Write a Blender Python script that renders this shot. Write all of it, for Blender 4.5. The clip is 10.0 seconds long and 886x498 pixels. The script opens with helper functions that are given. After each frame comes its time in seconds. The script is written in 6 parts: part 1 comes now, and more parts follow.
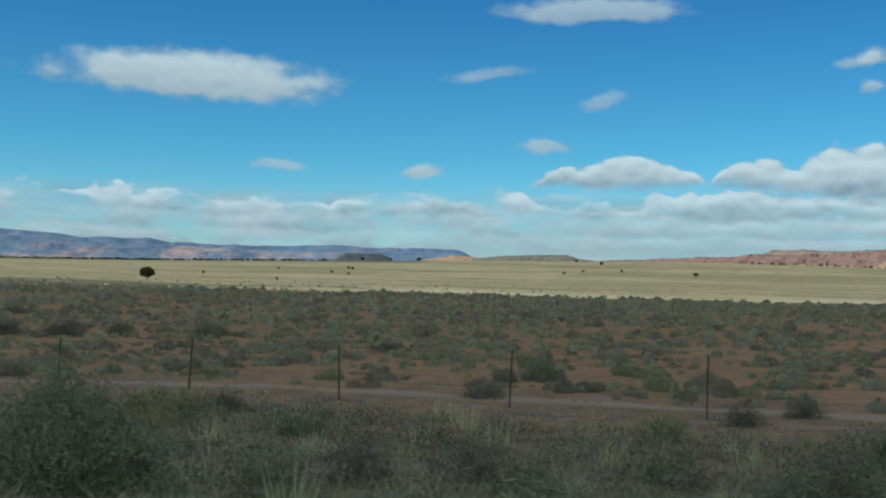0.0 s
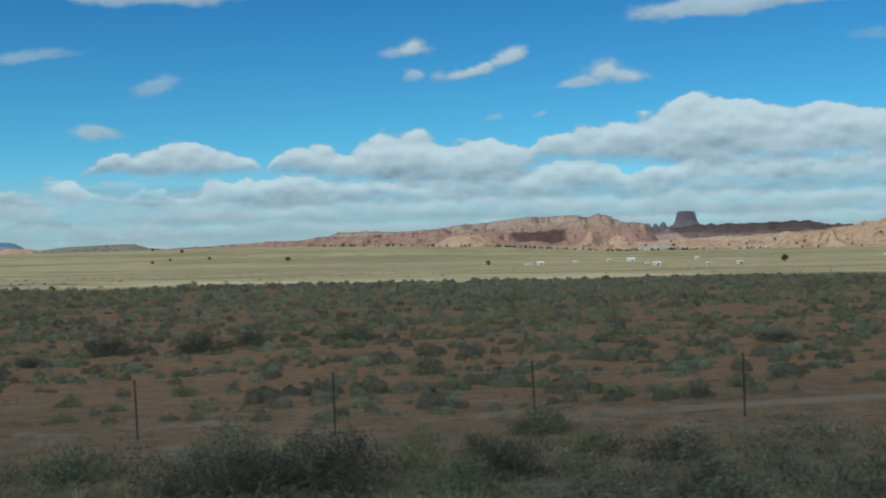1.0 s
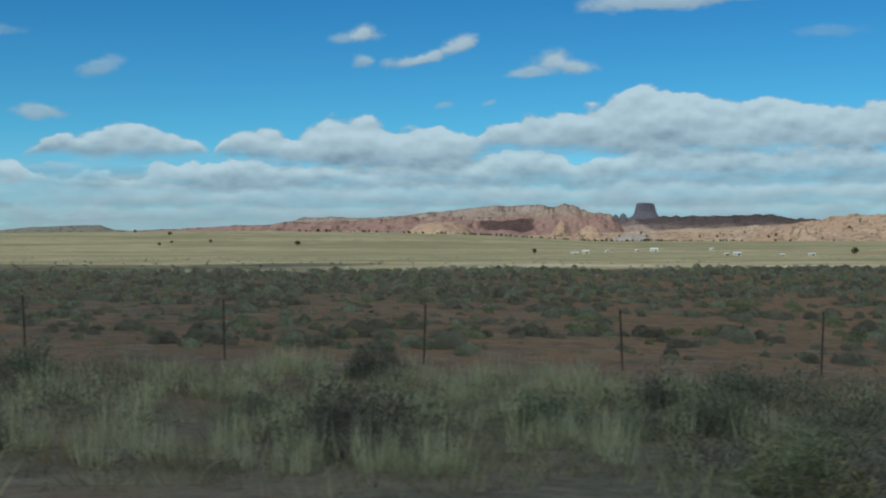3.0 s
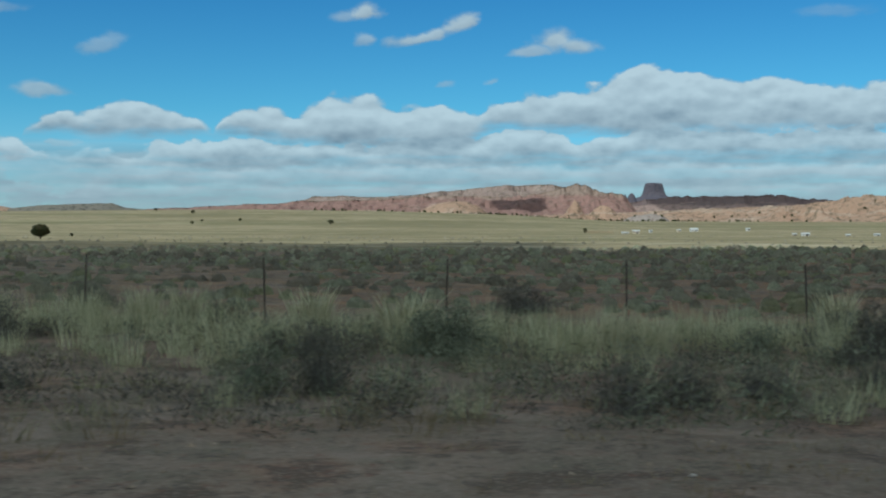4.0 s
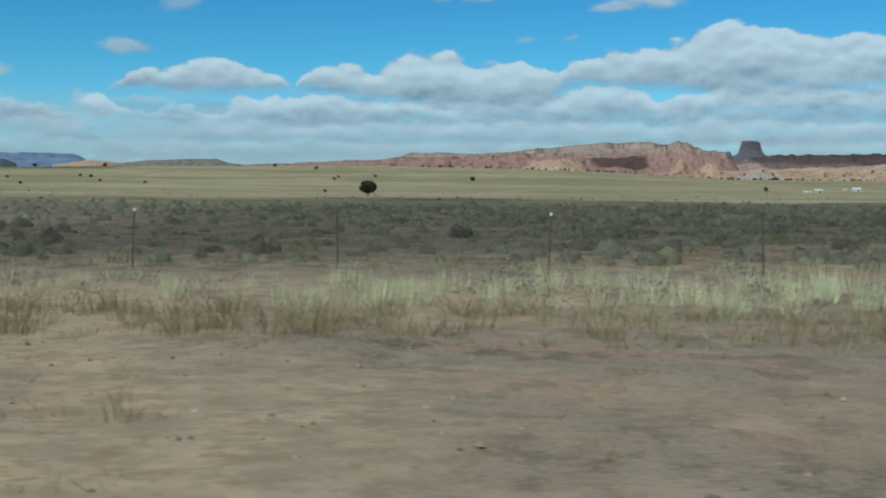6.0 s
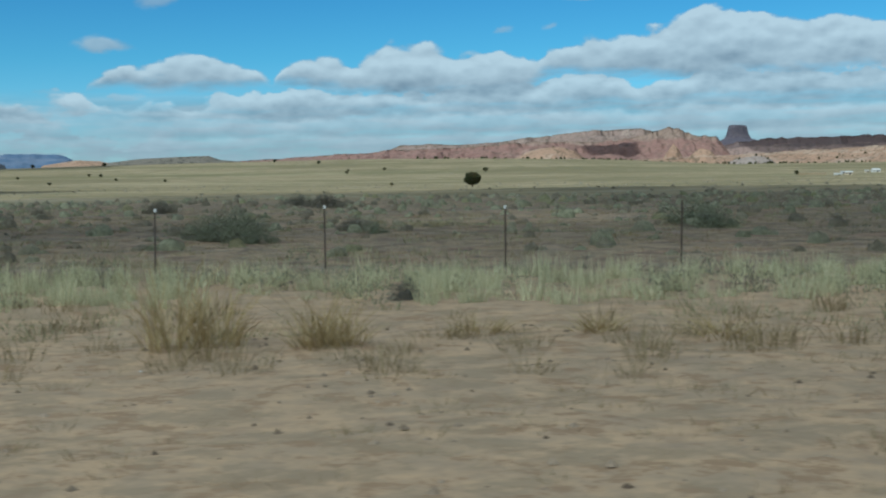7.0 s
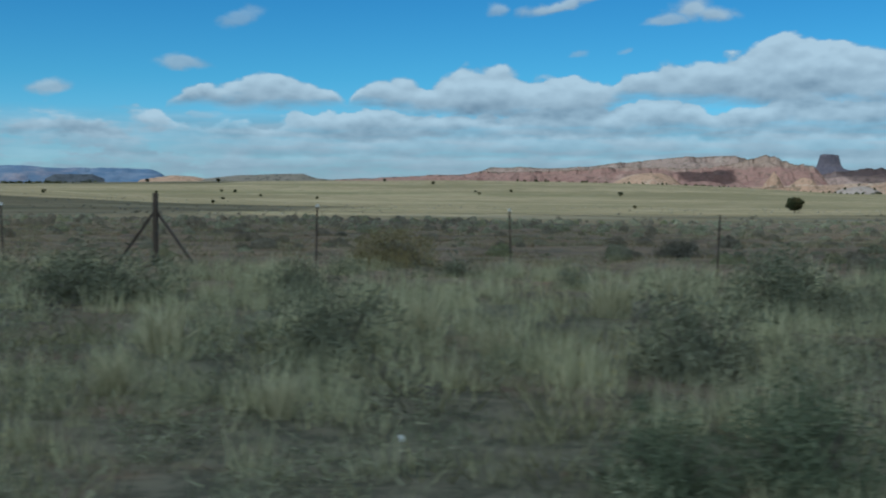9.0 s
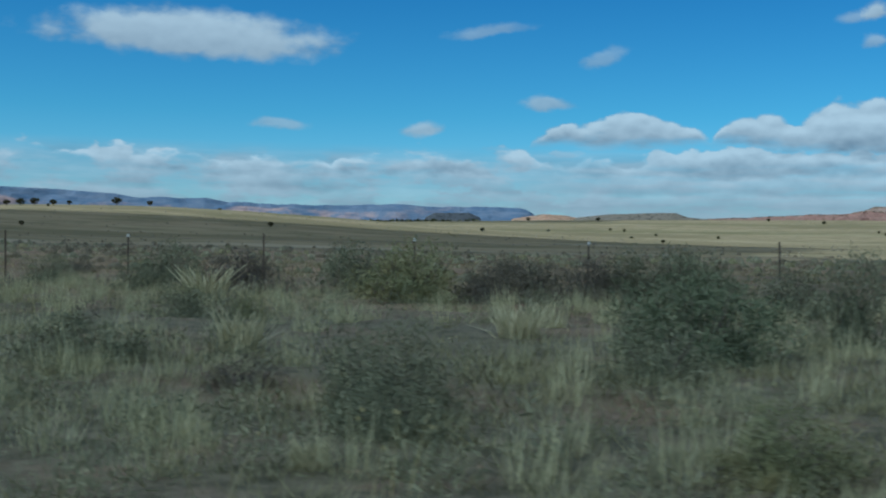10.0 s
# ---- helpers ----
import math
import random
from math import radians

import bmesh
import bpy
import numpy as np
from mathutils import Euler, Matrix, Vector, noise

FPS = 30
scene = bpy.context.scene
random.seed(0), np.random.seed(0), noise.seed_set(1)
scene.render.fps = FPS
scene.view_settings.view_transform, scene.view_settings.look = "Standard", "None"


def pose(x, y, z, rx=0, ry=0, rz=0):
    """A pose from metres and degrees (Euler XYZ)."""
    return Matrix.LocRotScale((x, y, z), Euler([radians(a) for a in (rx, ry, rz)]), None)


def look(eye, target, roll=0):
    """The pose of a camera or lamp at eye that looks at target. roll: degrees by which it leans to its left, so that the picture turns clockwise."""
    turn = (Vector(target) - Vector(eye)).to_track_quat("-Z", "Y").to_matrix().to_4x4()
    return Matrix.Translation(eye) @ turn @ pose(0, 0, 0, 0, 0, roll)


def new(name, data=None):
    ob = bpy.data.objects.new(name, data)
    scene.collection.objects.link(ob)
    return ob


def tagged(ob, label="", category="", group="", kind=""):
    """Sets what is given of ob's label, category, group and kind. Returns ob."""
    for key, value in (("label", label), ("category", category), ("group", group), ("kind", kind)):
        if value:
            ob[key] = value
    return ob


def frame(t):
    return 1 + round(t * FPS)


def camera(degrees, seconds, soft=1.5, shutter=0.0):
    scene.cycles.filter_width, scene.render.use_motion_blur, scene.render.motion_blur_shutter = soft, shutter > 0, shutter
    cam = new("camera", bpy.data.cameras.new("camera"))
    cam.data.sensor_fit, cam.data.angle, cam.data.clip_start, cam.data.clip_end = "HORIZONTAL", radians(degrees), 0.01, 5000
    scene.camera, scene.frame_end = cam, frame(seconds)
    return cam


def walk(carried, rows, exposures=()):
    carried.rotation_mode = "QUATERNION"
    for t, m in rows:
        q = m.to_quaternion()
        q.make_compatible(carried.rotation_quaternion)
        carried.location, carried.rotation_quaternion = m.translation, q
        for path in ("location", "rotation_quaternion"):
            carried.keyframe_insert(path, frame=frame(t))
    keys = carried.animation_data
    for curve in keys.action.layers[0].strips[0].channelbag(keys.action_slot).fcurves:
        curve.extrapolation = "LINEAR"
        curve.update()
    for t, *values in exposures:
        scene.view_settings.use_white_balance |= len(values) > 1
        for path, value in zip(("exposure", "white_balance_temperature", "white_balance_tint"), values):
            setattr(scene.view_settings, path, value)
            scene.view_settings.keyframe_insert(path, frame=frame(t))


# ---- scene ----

# ============================ camera ============================
cam = camera(40.78, 10.0, soft=2.05, shutter=0.035)
EYE = 1.5


def road_x(t):
    """Where the car is along the road, which runs along x, after t seconds."""
    return -(26.8 * t - 0.0861 * t * (t - 10.0))


# seconds, yaw, pitch, roll in degrees
TURNS = [
    (0.0, 23.32, 1.43, 1.24), (0.1, 20.67, 1.19, 1.05), (0.3, 15.30, 1.05, 0.30), (0.5, 9.20, 1.03, -0.51),
    (0.8, 4.90, 0.95, -0.95), (1.0, 2.37, 0.77, -1.18), (1.1, 1.83, 0.42, -0.28), (1.5, 0.05, 0.06, 0.99), (2.0, -0.05, 0.17, 0.67),
    (2.7, -0.20, 0.15, 0.10), (3.5, -0.14, 0.05, -0.35), (4.0, -0.14, -0.85, 0.06), (4.5, 0.50, -1.33, -0.47),
    (5.0, 1.02, -1.89, 0.33), (5.5, 2.00, -2.25, 0.86), (6.2, 4.10, -3.20, 0.10), (6.8, 4.28, -3.55, -0.90),
    (7.0, 2.81, -3.34, -0.98), (7.4, -4.51, -0.84, -0.10), (7.5, -6.34, -0.12, -0.38), (7.6, -7.91, 0.38, -0.39),
    (8.0, -10.14, 0.61, -0.57), (8.5, -7.83, 0.16, 0.99), (8.8, -1.10, -0.75, 0.70), (9.0, 6.16, -2.26, 0.39),
    (9.1, 9.36, -2.81, 0.38), (9.5, 17.86, -2.84, 1.21), (10.0, 23.36, -0.58, 0.90),
]


def facing(t, yaw, pitch, roll):
    y, p = radians(yaw), radians(pitch)
    eye = Vector((road_x(t), 0.0, EYE))
    return look(eye, eye + Vector((-math.sin(y) * math.cos(p), math.cos(y) * math.cos(p), math.sin(p))), roll)


walk(cam, [(t, facing(t, a, b, c)) for t, a, b, c in TURNS], exposures=[(0.0, 0.06, 5450, -4), (2.0, -0.08, 5350, -4), (3.5, -0.10, 5300, -4), (5.0, -0.06, 5250, -4), (7.0, -0.05, 5150, -4), (8.5, -0.16, 5050, -3), (10.0, -0.17, 4870, -4)])

# ============================ sky and sun ============================
TO_SUN = Vector((-0.42, -0.55, 0.70)).normalized()
sun = new("sun", bpy.data.lights.new("sun", "SUN"))
sun.data.energy, sun.data.angle, sun.data.color = 4.0, radians(0.6), (1.0, 0.93, 0.82)
sun.matrix_world = look((0, 0, 50), Vector((0, 0, 50)) - TO_SUN)


class Nodes:
    """A short hand for node trees."""

    def __init__(self, tree):
        self.tree = tree
        tree.nodes.clear()

    def add(self, kind, **sets):
        n = self.tree.nodes.new(kind)
        for k, v in sets.items():
            setattr(n, k, v)
        return n

    def put(self, value, socket):
        if isinstance(value, bpy.types.NodeSocket):
            self.tree.links.new(value, socket)
        else:
            socket.default_value = value

    def math(self, op, a, b=0.0, c=0.0, clamp=False):
        n = self.add("ShaderNodeMath", operation=op, use_clamp=clamp)
        for v, s in zip((a, b, c), n.inputs):
            self.put(v, s)
        return n.outputs[0]

    def vec(self, op, a, b=None, c=None, out=0):
        n = self.add("ShaderNodeVectorMath", operation=op)
        for v, s in zip((a, b, c), n.inputs):
            if v is not None:
                self.put(v, s)
        return n.outputs[out]

    def mix(self, f, a, b, blend="MIX"):
        n = self.add("ShaderNodeMix", data_type="RGBA", blend_type=blend)
        self.put(f, n.inputs[0])
        for v, s in ((a, n.inputs[6]), (b, n.inputs[7])):
            self.put((*v, 1.0) if isinstance(v, tuple) and len(v) == 3 else v, s)
        return n.outputs[2]

    def ramp(self, f, stops, between="LINEAR"):
        n = self.add("ShaderNodeValToRGB")
        n.color_ramp.interpolation = between
        e = n.color_ramp.elements
        while len(e) < len(stops):
            e.new(0.5)
        for el, (p, c) in zip(e, stops):
            el.position, el.color = p, (*c, 1.0) if len(c) == 3 else c
        self.put(f, n.inputs[0])
        return n.outputs[0]

    def span(self, v, a, b, lo=0.0, hi=1.0, smooth=True):
        n = self.add("ShaderNodeMapRange", interpolation_type="SMOOTHSTEP" if smooth else "LINEAR")
        for x, s in zip((v, a, b, lo, hi), n.inputs):
            self.put(x, s)
        return n.outputs[0]

    def noise(self, vector, scale, detail=4.0, rough=0.55, out=0, distortion=0.0):
        n = self.add("ShaderNodeTexNoise")
        self.put(vector, n.inputs["Vector"])
        n.inputs["Scale"].default_value, n.inputs["Detail"].default_value = scale, detail
        n.inputs["Roughness"].default_value, n.inputs["Distortion"].default_value = rough, distortion
        return n.outputs[out]


# azimuth (to the right of straight across the road), elevation, half width, half height, all in degrees, thickness, and rise to the right
WEST_PUFFS = [(-35.4, 9.1, 6.6, 1.30, 0.97, -0.02), (-21.3, 9.75, 2.2, 0.36, 0.50, 0.1), (-16.4, 12.7, 4.5, 0.75, 0.75, 0.0), (-15.9, 8.45, 1.2, 0.50, 0.50, 0.35), (-18.5, 6.37, 1.3, 0.36, 0.75, 0.0),
         (-31.2, 5.25, 1.4, 0.27, 0.60, 0.0), (-24.5, 5.06, 1.0, 0.42, 0.85, 0.1), (-3.6, 10.25, 0.85, 0.50, 0.95, 0.1), (-4.5, 10.1, 0.9, 0.38, 0.55, 0.0), (-3.7, 9.05, 0.7, 0.33, 0.65, 0.0)]
EAST_PUFFS = [(0.9, 9.75, 1.1, 0.52, 0.95, 0.28), (-0.9, 9.2, 1.5, 0.36, 0.90, 0.22), (5.5, 9.0, 1.1, 0.68, 0.92, 0.0), (6.6, 8.75, 1.1, 0.48, 0.90, -0.1), (4.3, 8.5, 1.3, 0.30, 0.75, 0.08), (11.8, 11.75, 5.2, 0.62, 0.85, 0.04), (19.5, 12.5, 4.0, 0.6, 0.5, 0.0), (29.6, 9.0, 1.5, 0.62, 0.75, 0.1),
         (30.0, 10.1, 1.1, 0.35, 0.50, 0.0), (18.2, 10.0, 1.8, 0.35, 0.25, 0.0), (0.4, 6.95, 0.45, 0.2, 0.45, 0.1), (2.2, 7.15, 0.5, 0.2, 0.45, 0.2), (-17.5, 4.0, 0.8, 0.22, 0.6, 0.0)]
# upper and lower edges of the rows of cumulus: azimuth, elevation
NEAR_TOP = [(-60, 5.2), (-50, 4.4), (-47, 4.9), (-44, 3.2), (-19.6, 3.2), (-19.2, 4.8), (-17.6, 5.5), (-16.4, 5.7), (-15.0, 6.0), (-13.8, 5.95), (-12.2, 5.7), (-11.2, 5.25), (-10.8, 5.0), (-10.3, 5.45), (-9.1, 6.0),
            (-7.8, 6.05), (-6.9, 5.65), (-5.7, 6.4), (-3.3, 6.65), (-2.3, 6.15), (0.2, 6.2), (1.5, 5.5), (2.4, 6.1), (8.0, 7.1), (9.5, 7.85), (11.3, 7.7), (13.8, 7.0), (16.8, 7.15), (19.4, 6.65), (23.2, 7.05), (27.7, 7.5), (60, 6.6)]
NEAR_BASE = [(-60, 4.0), (-44, 3.4), (-20, 4.7), (-14.1, 4.55), (-11.0, 4.8), (-7.0, 4.35), (1.0, 4.2), (2.4, 4.95), (6.5, 4.85), (13.1, 4.6), (19.4, 4.7), (25.7, 4.5), (30, 4.3), (60, 4.2)]
FAR_TOP = [(-60, 4.2), (-43.8, 4.1), (-42.4, 4.1), (-41.4, 3.6), (-40.0, 4.2), (-38.0, 3.9), (-36.5, 4.0), (-34.2, 3.5), (-33.2, 3.65), (-31.6, 3.9), (-28.4, 3.7), (-26.3, 4.3), (-24.3, 4.35), (-22.3, 3.9), (-21.0, 4.7), (-19.4, 4.3), (-18.4, 3.7), (-14.4, 3.8),
           (-13.4, 4.25), (-9.2, 4.4), (-7.9, 4.15), (-3.3, 4.45), (3.2, 4.9), (5.9, 4.85), (6.8, 4.3), (9.9, 4.95), (12.3, 5.05), (14.4, 4.7), (19.0, 4.9), (21.8, 4.5), (26.9, 5.0), (60, 4.6)]
FAR_BASE = [(-60, 2.9), (-30, 3.0), (-20, 3.15), (-10, 3.2), (0, 3.4), (8, 3.5), (20, 3.6), (60, 3.4)]


def build_world():
    world = bpy.data.worlds.new("sky")
    scene.world = world
    world.use_nodes = True
    n = Nodes(world.node_tree)
    way = n.add("ShaderNodeTexCoord").outputs["Generated"]
    x, y, z = n.add("ShaderNodeSeparateXYZ"), None, None
    n.put(way, x.inputs[0])
    x, y, z = x.outputs
    az = n.math("MULTIPLY", n.math("ARCTAN2", x, y), 57.2958)
    el = n.math("MULTIPLY", n.math("ARCSINE", z), 57.2958)
    comb = n.add("ShaderNodeCombineXYZ")
    n.put(az, comb.inputs[0]), n.put(el, comb.inputs[1])
    at = comb.outputs[0]

    sky = n.add("ShaderNodeTexSky", sky_type="NISHITA", sun_disc=False, sun_elevation=math.asin(TO_SUN.z),
                sun_rotation=math.atan2(TO_SUN.x, TO_SUN.y), altitude=1700.0, air_density=1.0, dust_density=0.4, ozone_density=2.0)
    tint = n.ramp(n.span(el, -5.0, 40.0, smooth=False), [(0.0, (0.85, 0.97, 0.96)), (0.12, (0.74, 0.95, 0.98)), (0.24, (0.46, 0.84, 0.90)), (0.42, (0.30, 0.66, 0.88)), (1.0, (0.6, 0.82, 1.0))])
    blue = n.mix(1.0, sky.outputs[0], tint, "MULTIPLY")
    soft = n.math("SUBTRACT", n.noise(n.vec("MULTIPLY", at, (0.30, 1.0, 1.0)), 1.1, 5.0, 0.58), 0.5)
    streak = n.math("SUBTRACT", n.noise(n.vec("MULTIPLY", at, (0.13, 1.0, 1.0)), 2.0, 4.0, 0.55), 0.5)
    curl = n.math("SUBTRACT", n.noise(n.vec("MULTIPLY", at, (0.62, 1.0, 1.0)), 1.6, 4.0, 0.5), 0.5)

    def lobes(shift, scale, flat):
        """Rounded heads with creases between them, like cauliflower."""
        p = n.vec("MULTIPLY", n.vec("ADD", at, shift), (flat, 1.0, 1.0))
        p = n.vec("ADD", p, n.vec("MULTIPLY", n.vec("SUBTRACT", n.noise(p, 1.3 * scale, 3.0, 0.6, out=1), (0.5, 0.5, 0.5)), (0.55 / scale, 0.45 / scale, 0.0)))
        v = n.add("ShaderNodeTexVoronoi", feature="SMOOTH_F1", voronoi_dimensions="2D")
        n.put(p, v.inputs["Vector"])
        v.inputs["Scale"].default_value, v.inputs["Smoothness"].default_value = scale, 0.4
        return n.math("SUBTRACT", 0.5, v.outputs["Distance"])

    def heads(shift):
        fine = n.math("ADD", n.math("MULTIPLY", lobes(shift, 1.7, 0.55), 0.36), n.math("MULTIPLY", lobes(shift, 3.9, 0.65), 0.10))
        return n.math("ADD", n.math("MULTIPLY", lobes(shift, 0.72, 0.48), 0.62), fine)

    billow = heads((0.0, 0.0, 0.0))
    # heads stand out by the light from above
    relief = n.math("SUBTRACT", billow, heads((-0.12, 0.34, 0.0)))

    def edge(stops):
        v = n.ramp(n.span(az, -60.0, 60.0, smooth=False), [((a + 60.0) / 120.0, (e / 10.0,) * 3) for a, e in stops], "CARDINAL")
        return n.math("MULTIPLY", v, 10.0)

    def tier(top, base, swell, fray, ragged, shape):
        """A row of flat-based cumulus seen from the side: how solid it is, and how sunlit."""
        crown = n.math("ADD", top, n.math("ADD", n.math("MULTIPLY", n.math("SUBTRACT", billow, 0.12), swell), n.math("MULTIPLY", curl, 0.75 * swell)))
        down = n.math("SUBTRACT", crown, el)
        floor = n.math("ADD", base, n.math("MULTIPLY", soft, ragged))
        solid = n.math("MULTIPLY", n.span(down, -0.03, fray), n.span(n.math("SUBTRACT", el, floor), -0.65, 0.40))
        depth = n.math("DIVIDE", down, n.math("MAXIMUM", n.math("SUBTRACT", top, base), 0.5))
        light = n.ramp(depth, [(0.0, (0.97,) * 3), (0.38, (0.85,) * 3), (0.72, (0.52,) * 3), (1.0, (0.28,) * 3)])
        light = n.math("ADD", light, n.math("ADD", n.math("MULTIPLY", relief, shape), n.math("MULTIPLY", curl, 0.16)), clamp=True)
        return solid, light

    wave = n.add("ShaderNodeCombineXYZ")
    n.put(n.math("MULTIPLY", az, 0.16), wave.inputs[0])
    roll = n.math("SUBTRACT", n.noise(wave.outputs[0], 1.0, 3.0, 0.6), 0.5)
    low_top = n.math("ADD", 3.25, n.math("MULTIPLY", roll, 1.1))
    last_top = n.math("SUBTRACT", 2.35, n.math("MULTIPLY", roll, 1.0))
    tiers = [tier(last_top, 1.55, 0.35, 0.35, 0.7, 0.45), tier(low_top, 2.25, 0.5, 0.32, 0.8, 0.6), tier(edge(FAR_TOP), edge(FAR_BASE), 1.0, 0.2, 1.5, 0.85), tier(edge(NEAR_TOP), edge(NEAR_BASE), 0.9, 0.24, 1.7, 0.75)]
    # a veil of distant cloud behind the rows, in long flat streaks
    body = n.math("MULTIPLY", n.span(el, 4.5, 3.3), n.span(streak, -0.20, 0.10, 0.62, 0.94))
    lit = n.math("ADD", 0.46, n.math("ADD", n.math("MULTIPLY", streak, 1.3), n.math("MULTIPLY", soft, 0.3)), clamp=True)
    patchy = n.noise(n.vec("MULTIPLY", at, (0.22, 0.55, 1.0)), 1.0, 4.0, 0.6)
    broken = n.math("MAXIMUM", n.span(az, -24.0, -12.0), n.span(patchy, 0.40, 0.56, 0.12, 1.0))
    body = n.math("MULTIPLY", body, n.span(broken, 0.0, 1.0, 0.55, 1.0))
    for k, (solid, light) in enumerate(tiers):
        solid = n.math("MULTIPLY", solid, broken) if k < 3 else solid
        solid = n.math("MULTIPLY", solid, (0.70, 0.80, 0.94, 0.97)[k])
        light = n.math("MULTIPLY", light, (0.92, 0.97, 1.10, 1.05)[k])
        lit = n.math("ADD", n.math("MULTIPLY", light, solid), n.math("MULTIPLY", lit, n.math("SUBTRACT", 1.0, solid)))
        body = n.math("MAXIMUM", body, solid)
    # single puffs above the rows
    bent = n.vec("ADD", at, n.vec("MULTIPLY", n.vec("SUBTRACT", n.noise(n.vec("MULTIPLY", at, (0.62, 1.0, 1.0)), 0.9, 4.0, 0.55, out=1), (0.5, 0.5, 0.5)), (2.0, 0.7, 0.0)))
    for a, e, w, h, thick, rise in WEST_PUFFS + EAST_PUFFS:
        v = n.vec("MULTIPLY_ADD", bent, (1 / w, 1 / h, 0), (-a / w, -e / h, 0))
        along = n.add("ShaderNodeSeparateXYZ")
        n.put(v, along.inputs[0])
        up = n.math("SUBTRACT", along.outputs[1], n.math("MULTIPLY", along.outputs[0], rise * w / h))
        turned = n.add("ShaderNodeCombineXYZ")
        n.put(along.outputs[0], turned.inputs[0]), n.put(up, turned.inputs[1])
        v = n.vec("MAXIMUM", turned.outputs[0], n.vec("MULTIPLY", turned.outputs[0], (-1.0, -1.35, 0)))
        r = n.math("SUBTRACT", n.math("ADD", n.vec("LENGTH", v, out=1), n.math("MULTIPLY", curl, 0.5)), n.math("MULTIPLY", n.math("SUBTRACT", billow, 0.12), 0.45))
        solid = n.math("MULTIPLY", n.span(r, 1.22, 0.62 if w > 4.0 else 0.36), thick)
        light = n.math("ADD", n.span(up, -0.9, 0.75, 0.46, 0.86), n.math("ADD", n.math("MULTIPLY", relief, 0.25), n.math("MULTIPLY", curl, 0.15)), clamp=True)
        lit = n.math("ADD", n.math("MULTIPLY", light, solid), n.math("MULTIPLY", lit, n.math("SUBTRACT", 1.0, solid)))
        body = n.math("MAXIMUM", body, solid)
    # the rest of the sky carries scattered clouds too
    high = n.math("MAXIMUM", z, 0.06)
    flat = n.add("ShaderNodeCombineXYZ")
    n.put(n.math("DIVIDE", x, high), flat.inputs[0]), n.put(n.math("DIVIDE", y, high), flat.inputs[1])
    scatter = n.span(n.noise(flat.outputs[0], 0.9, 6.0, 0.6), 0.36, 0.56)
    aside = n.math("MAXIMUM", n.span(n.math("ABSOLUTE", n.math("ADD", az, 5.0)), 42.0, 55.0), n.span(el, 16.0, 24.0))
    scatter = n.math("MULTIPLY", scatter, n.math("MULTIPLY", aside, n.span(el, 1.0, 6.0)))
    body = n.math("MAXIMUM", body, scatter)
    lit = n.math("MAXIMUM", lit, n.math("MULTIPLY", aside, 0.9))
    white = n.mix(lit, (0.235, 0.28, 0.335), (0.83, 0.86, 0.845))
    white = n.mix(n.math("MULTIPLY", aside, 0.17), white, (1.75, 1.58, 1.30))
    n_out = n.add("ShaderNodeOutputWorld")
    bg_sky, bg_cloud, mixed = n.add("ShaderNodeBackground"), n.add("ShaderNodeBackground"), n.add("ShaderNodeMixShader")
    n.put(blue, bg_sky.inputs[0]), n.put(white, bg_cloud.inputs[0])
    bg_sky.inputs[1].default_value, bg_cloud.inputs[1].default_value = 0.096, 0.75
    n.put(n.math("MULTIPLY", body, 0.96), mixed.inputs[0])
    n.put(bg_sky.outputs[0], mixed.inputs[1]), n.put(bg_cloud.outputs[0], mixed.inputs[2])
    n.put(mixed.outputs[0], n_out.inputs[0])


build_world()

# ============================ the lie of the land ============================
FENCE_Y = 22.3


def step(a, b, v):
    t = np.clip((np.asarray(v, float) - a) / (b - a), 0, 1)
    return t * t * (3 - 2 * t)


def fence_z(x):
    return np.interp(x, [-320, -262, -245, -205, -150, -120, -88, -60, -45, -30, -15, 5, 60],
                     [0.3, 0.3, 0.22, -0.18, -0.1, -0.1, -0.45, -1.3, -1.8, -1.65, -1.1, -0.9, -0.6])


def waves(x, y, size, seed=0.0):
    """Soft bumps between about -1 and 1, of that size in metres."""
    k = 2 * math.pi / size
    return (np.sin(k * (x * 0.83 + y * 0.41) + seed) + np.sin(k * (x * -0.37 + y * 1.13) + 2.1 * seed + 1.0)
            + np.sin(k * 1.7 * (x * 0.6 - y * 0.9) + 0.7 * seed + 2.0)) / 3.0


TABLE = np.random.RandomState(7).rand(256, 256)


def fbm(x, y, size, octaves=5, rough=0.5, seed=0):
    """Fractal value noise from 0 to 1, whose largest lumps have that size in metres."""
    x, y = np.asarray(x, float) / size + 31.7 * seed, np.asarray(y, float) / size + 17.3 * seed
    out, amp, total = 0.0, 1.0, 0.0
    for _ in range(octaves):
        i, j = np.floor(x).astype(int), np.floor(y).astype(int)
        u, v = x - i, y - j
        u, v = u * u * (3 - 2 * u), v * v * (3 - 2 * v)
        a, b, c, d = TABLE[i % 256, j % 256], TABLE[(i + 1) % 256, j % 256], TABLE[i % 256, (j + 1) % 256], TABLE[(i + 1) % 256, (j + 1) % 256]
        out = out + amp * ((a * (1 - u) + b * u) * (1 - v) + (c * (1 - u) + d * u) * v)
        total += amp
        x, y, amp = x * 2.03 + 5.1, y * 2.03 + 9.7, amp * rough
    return out / total


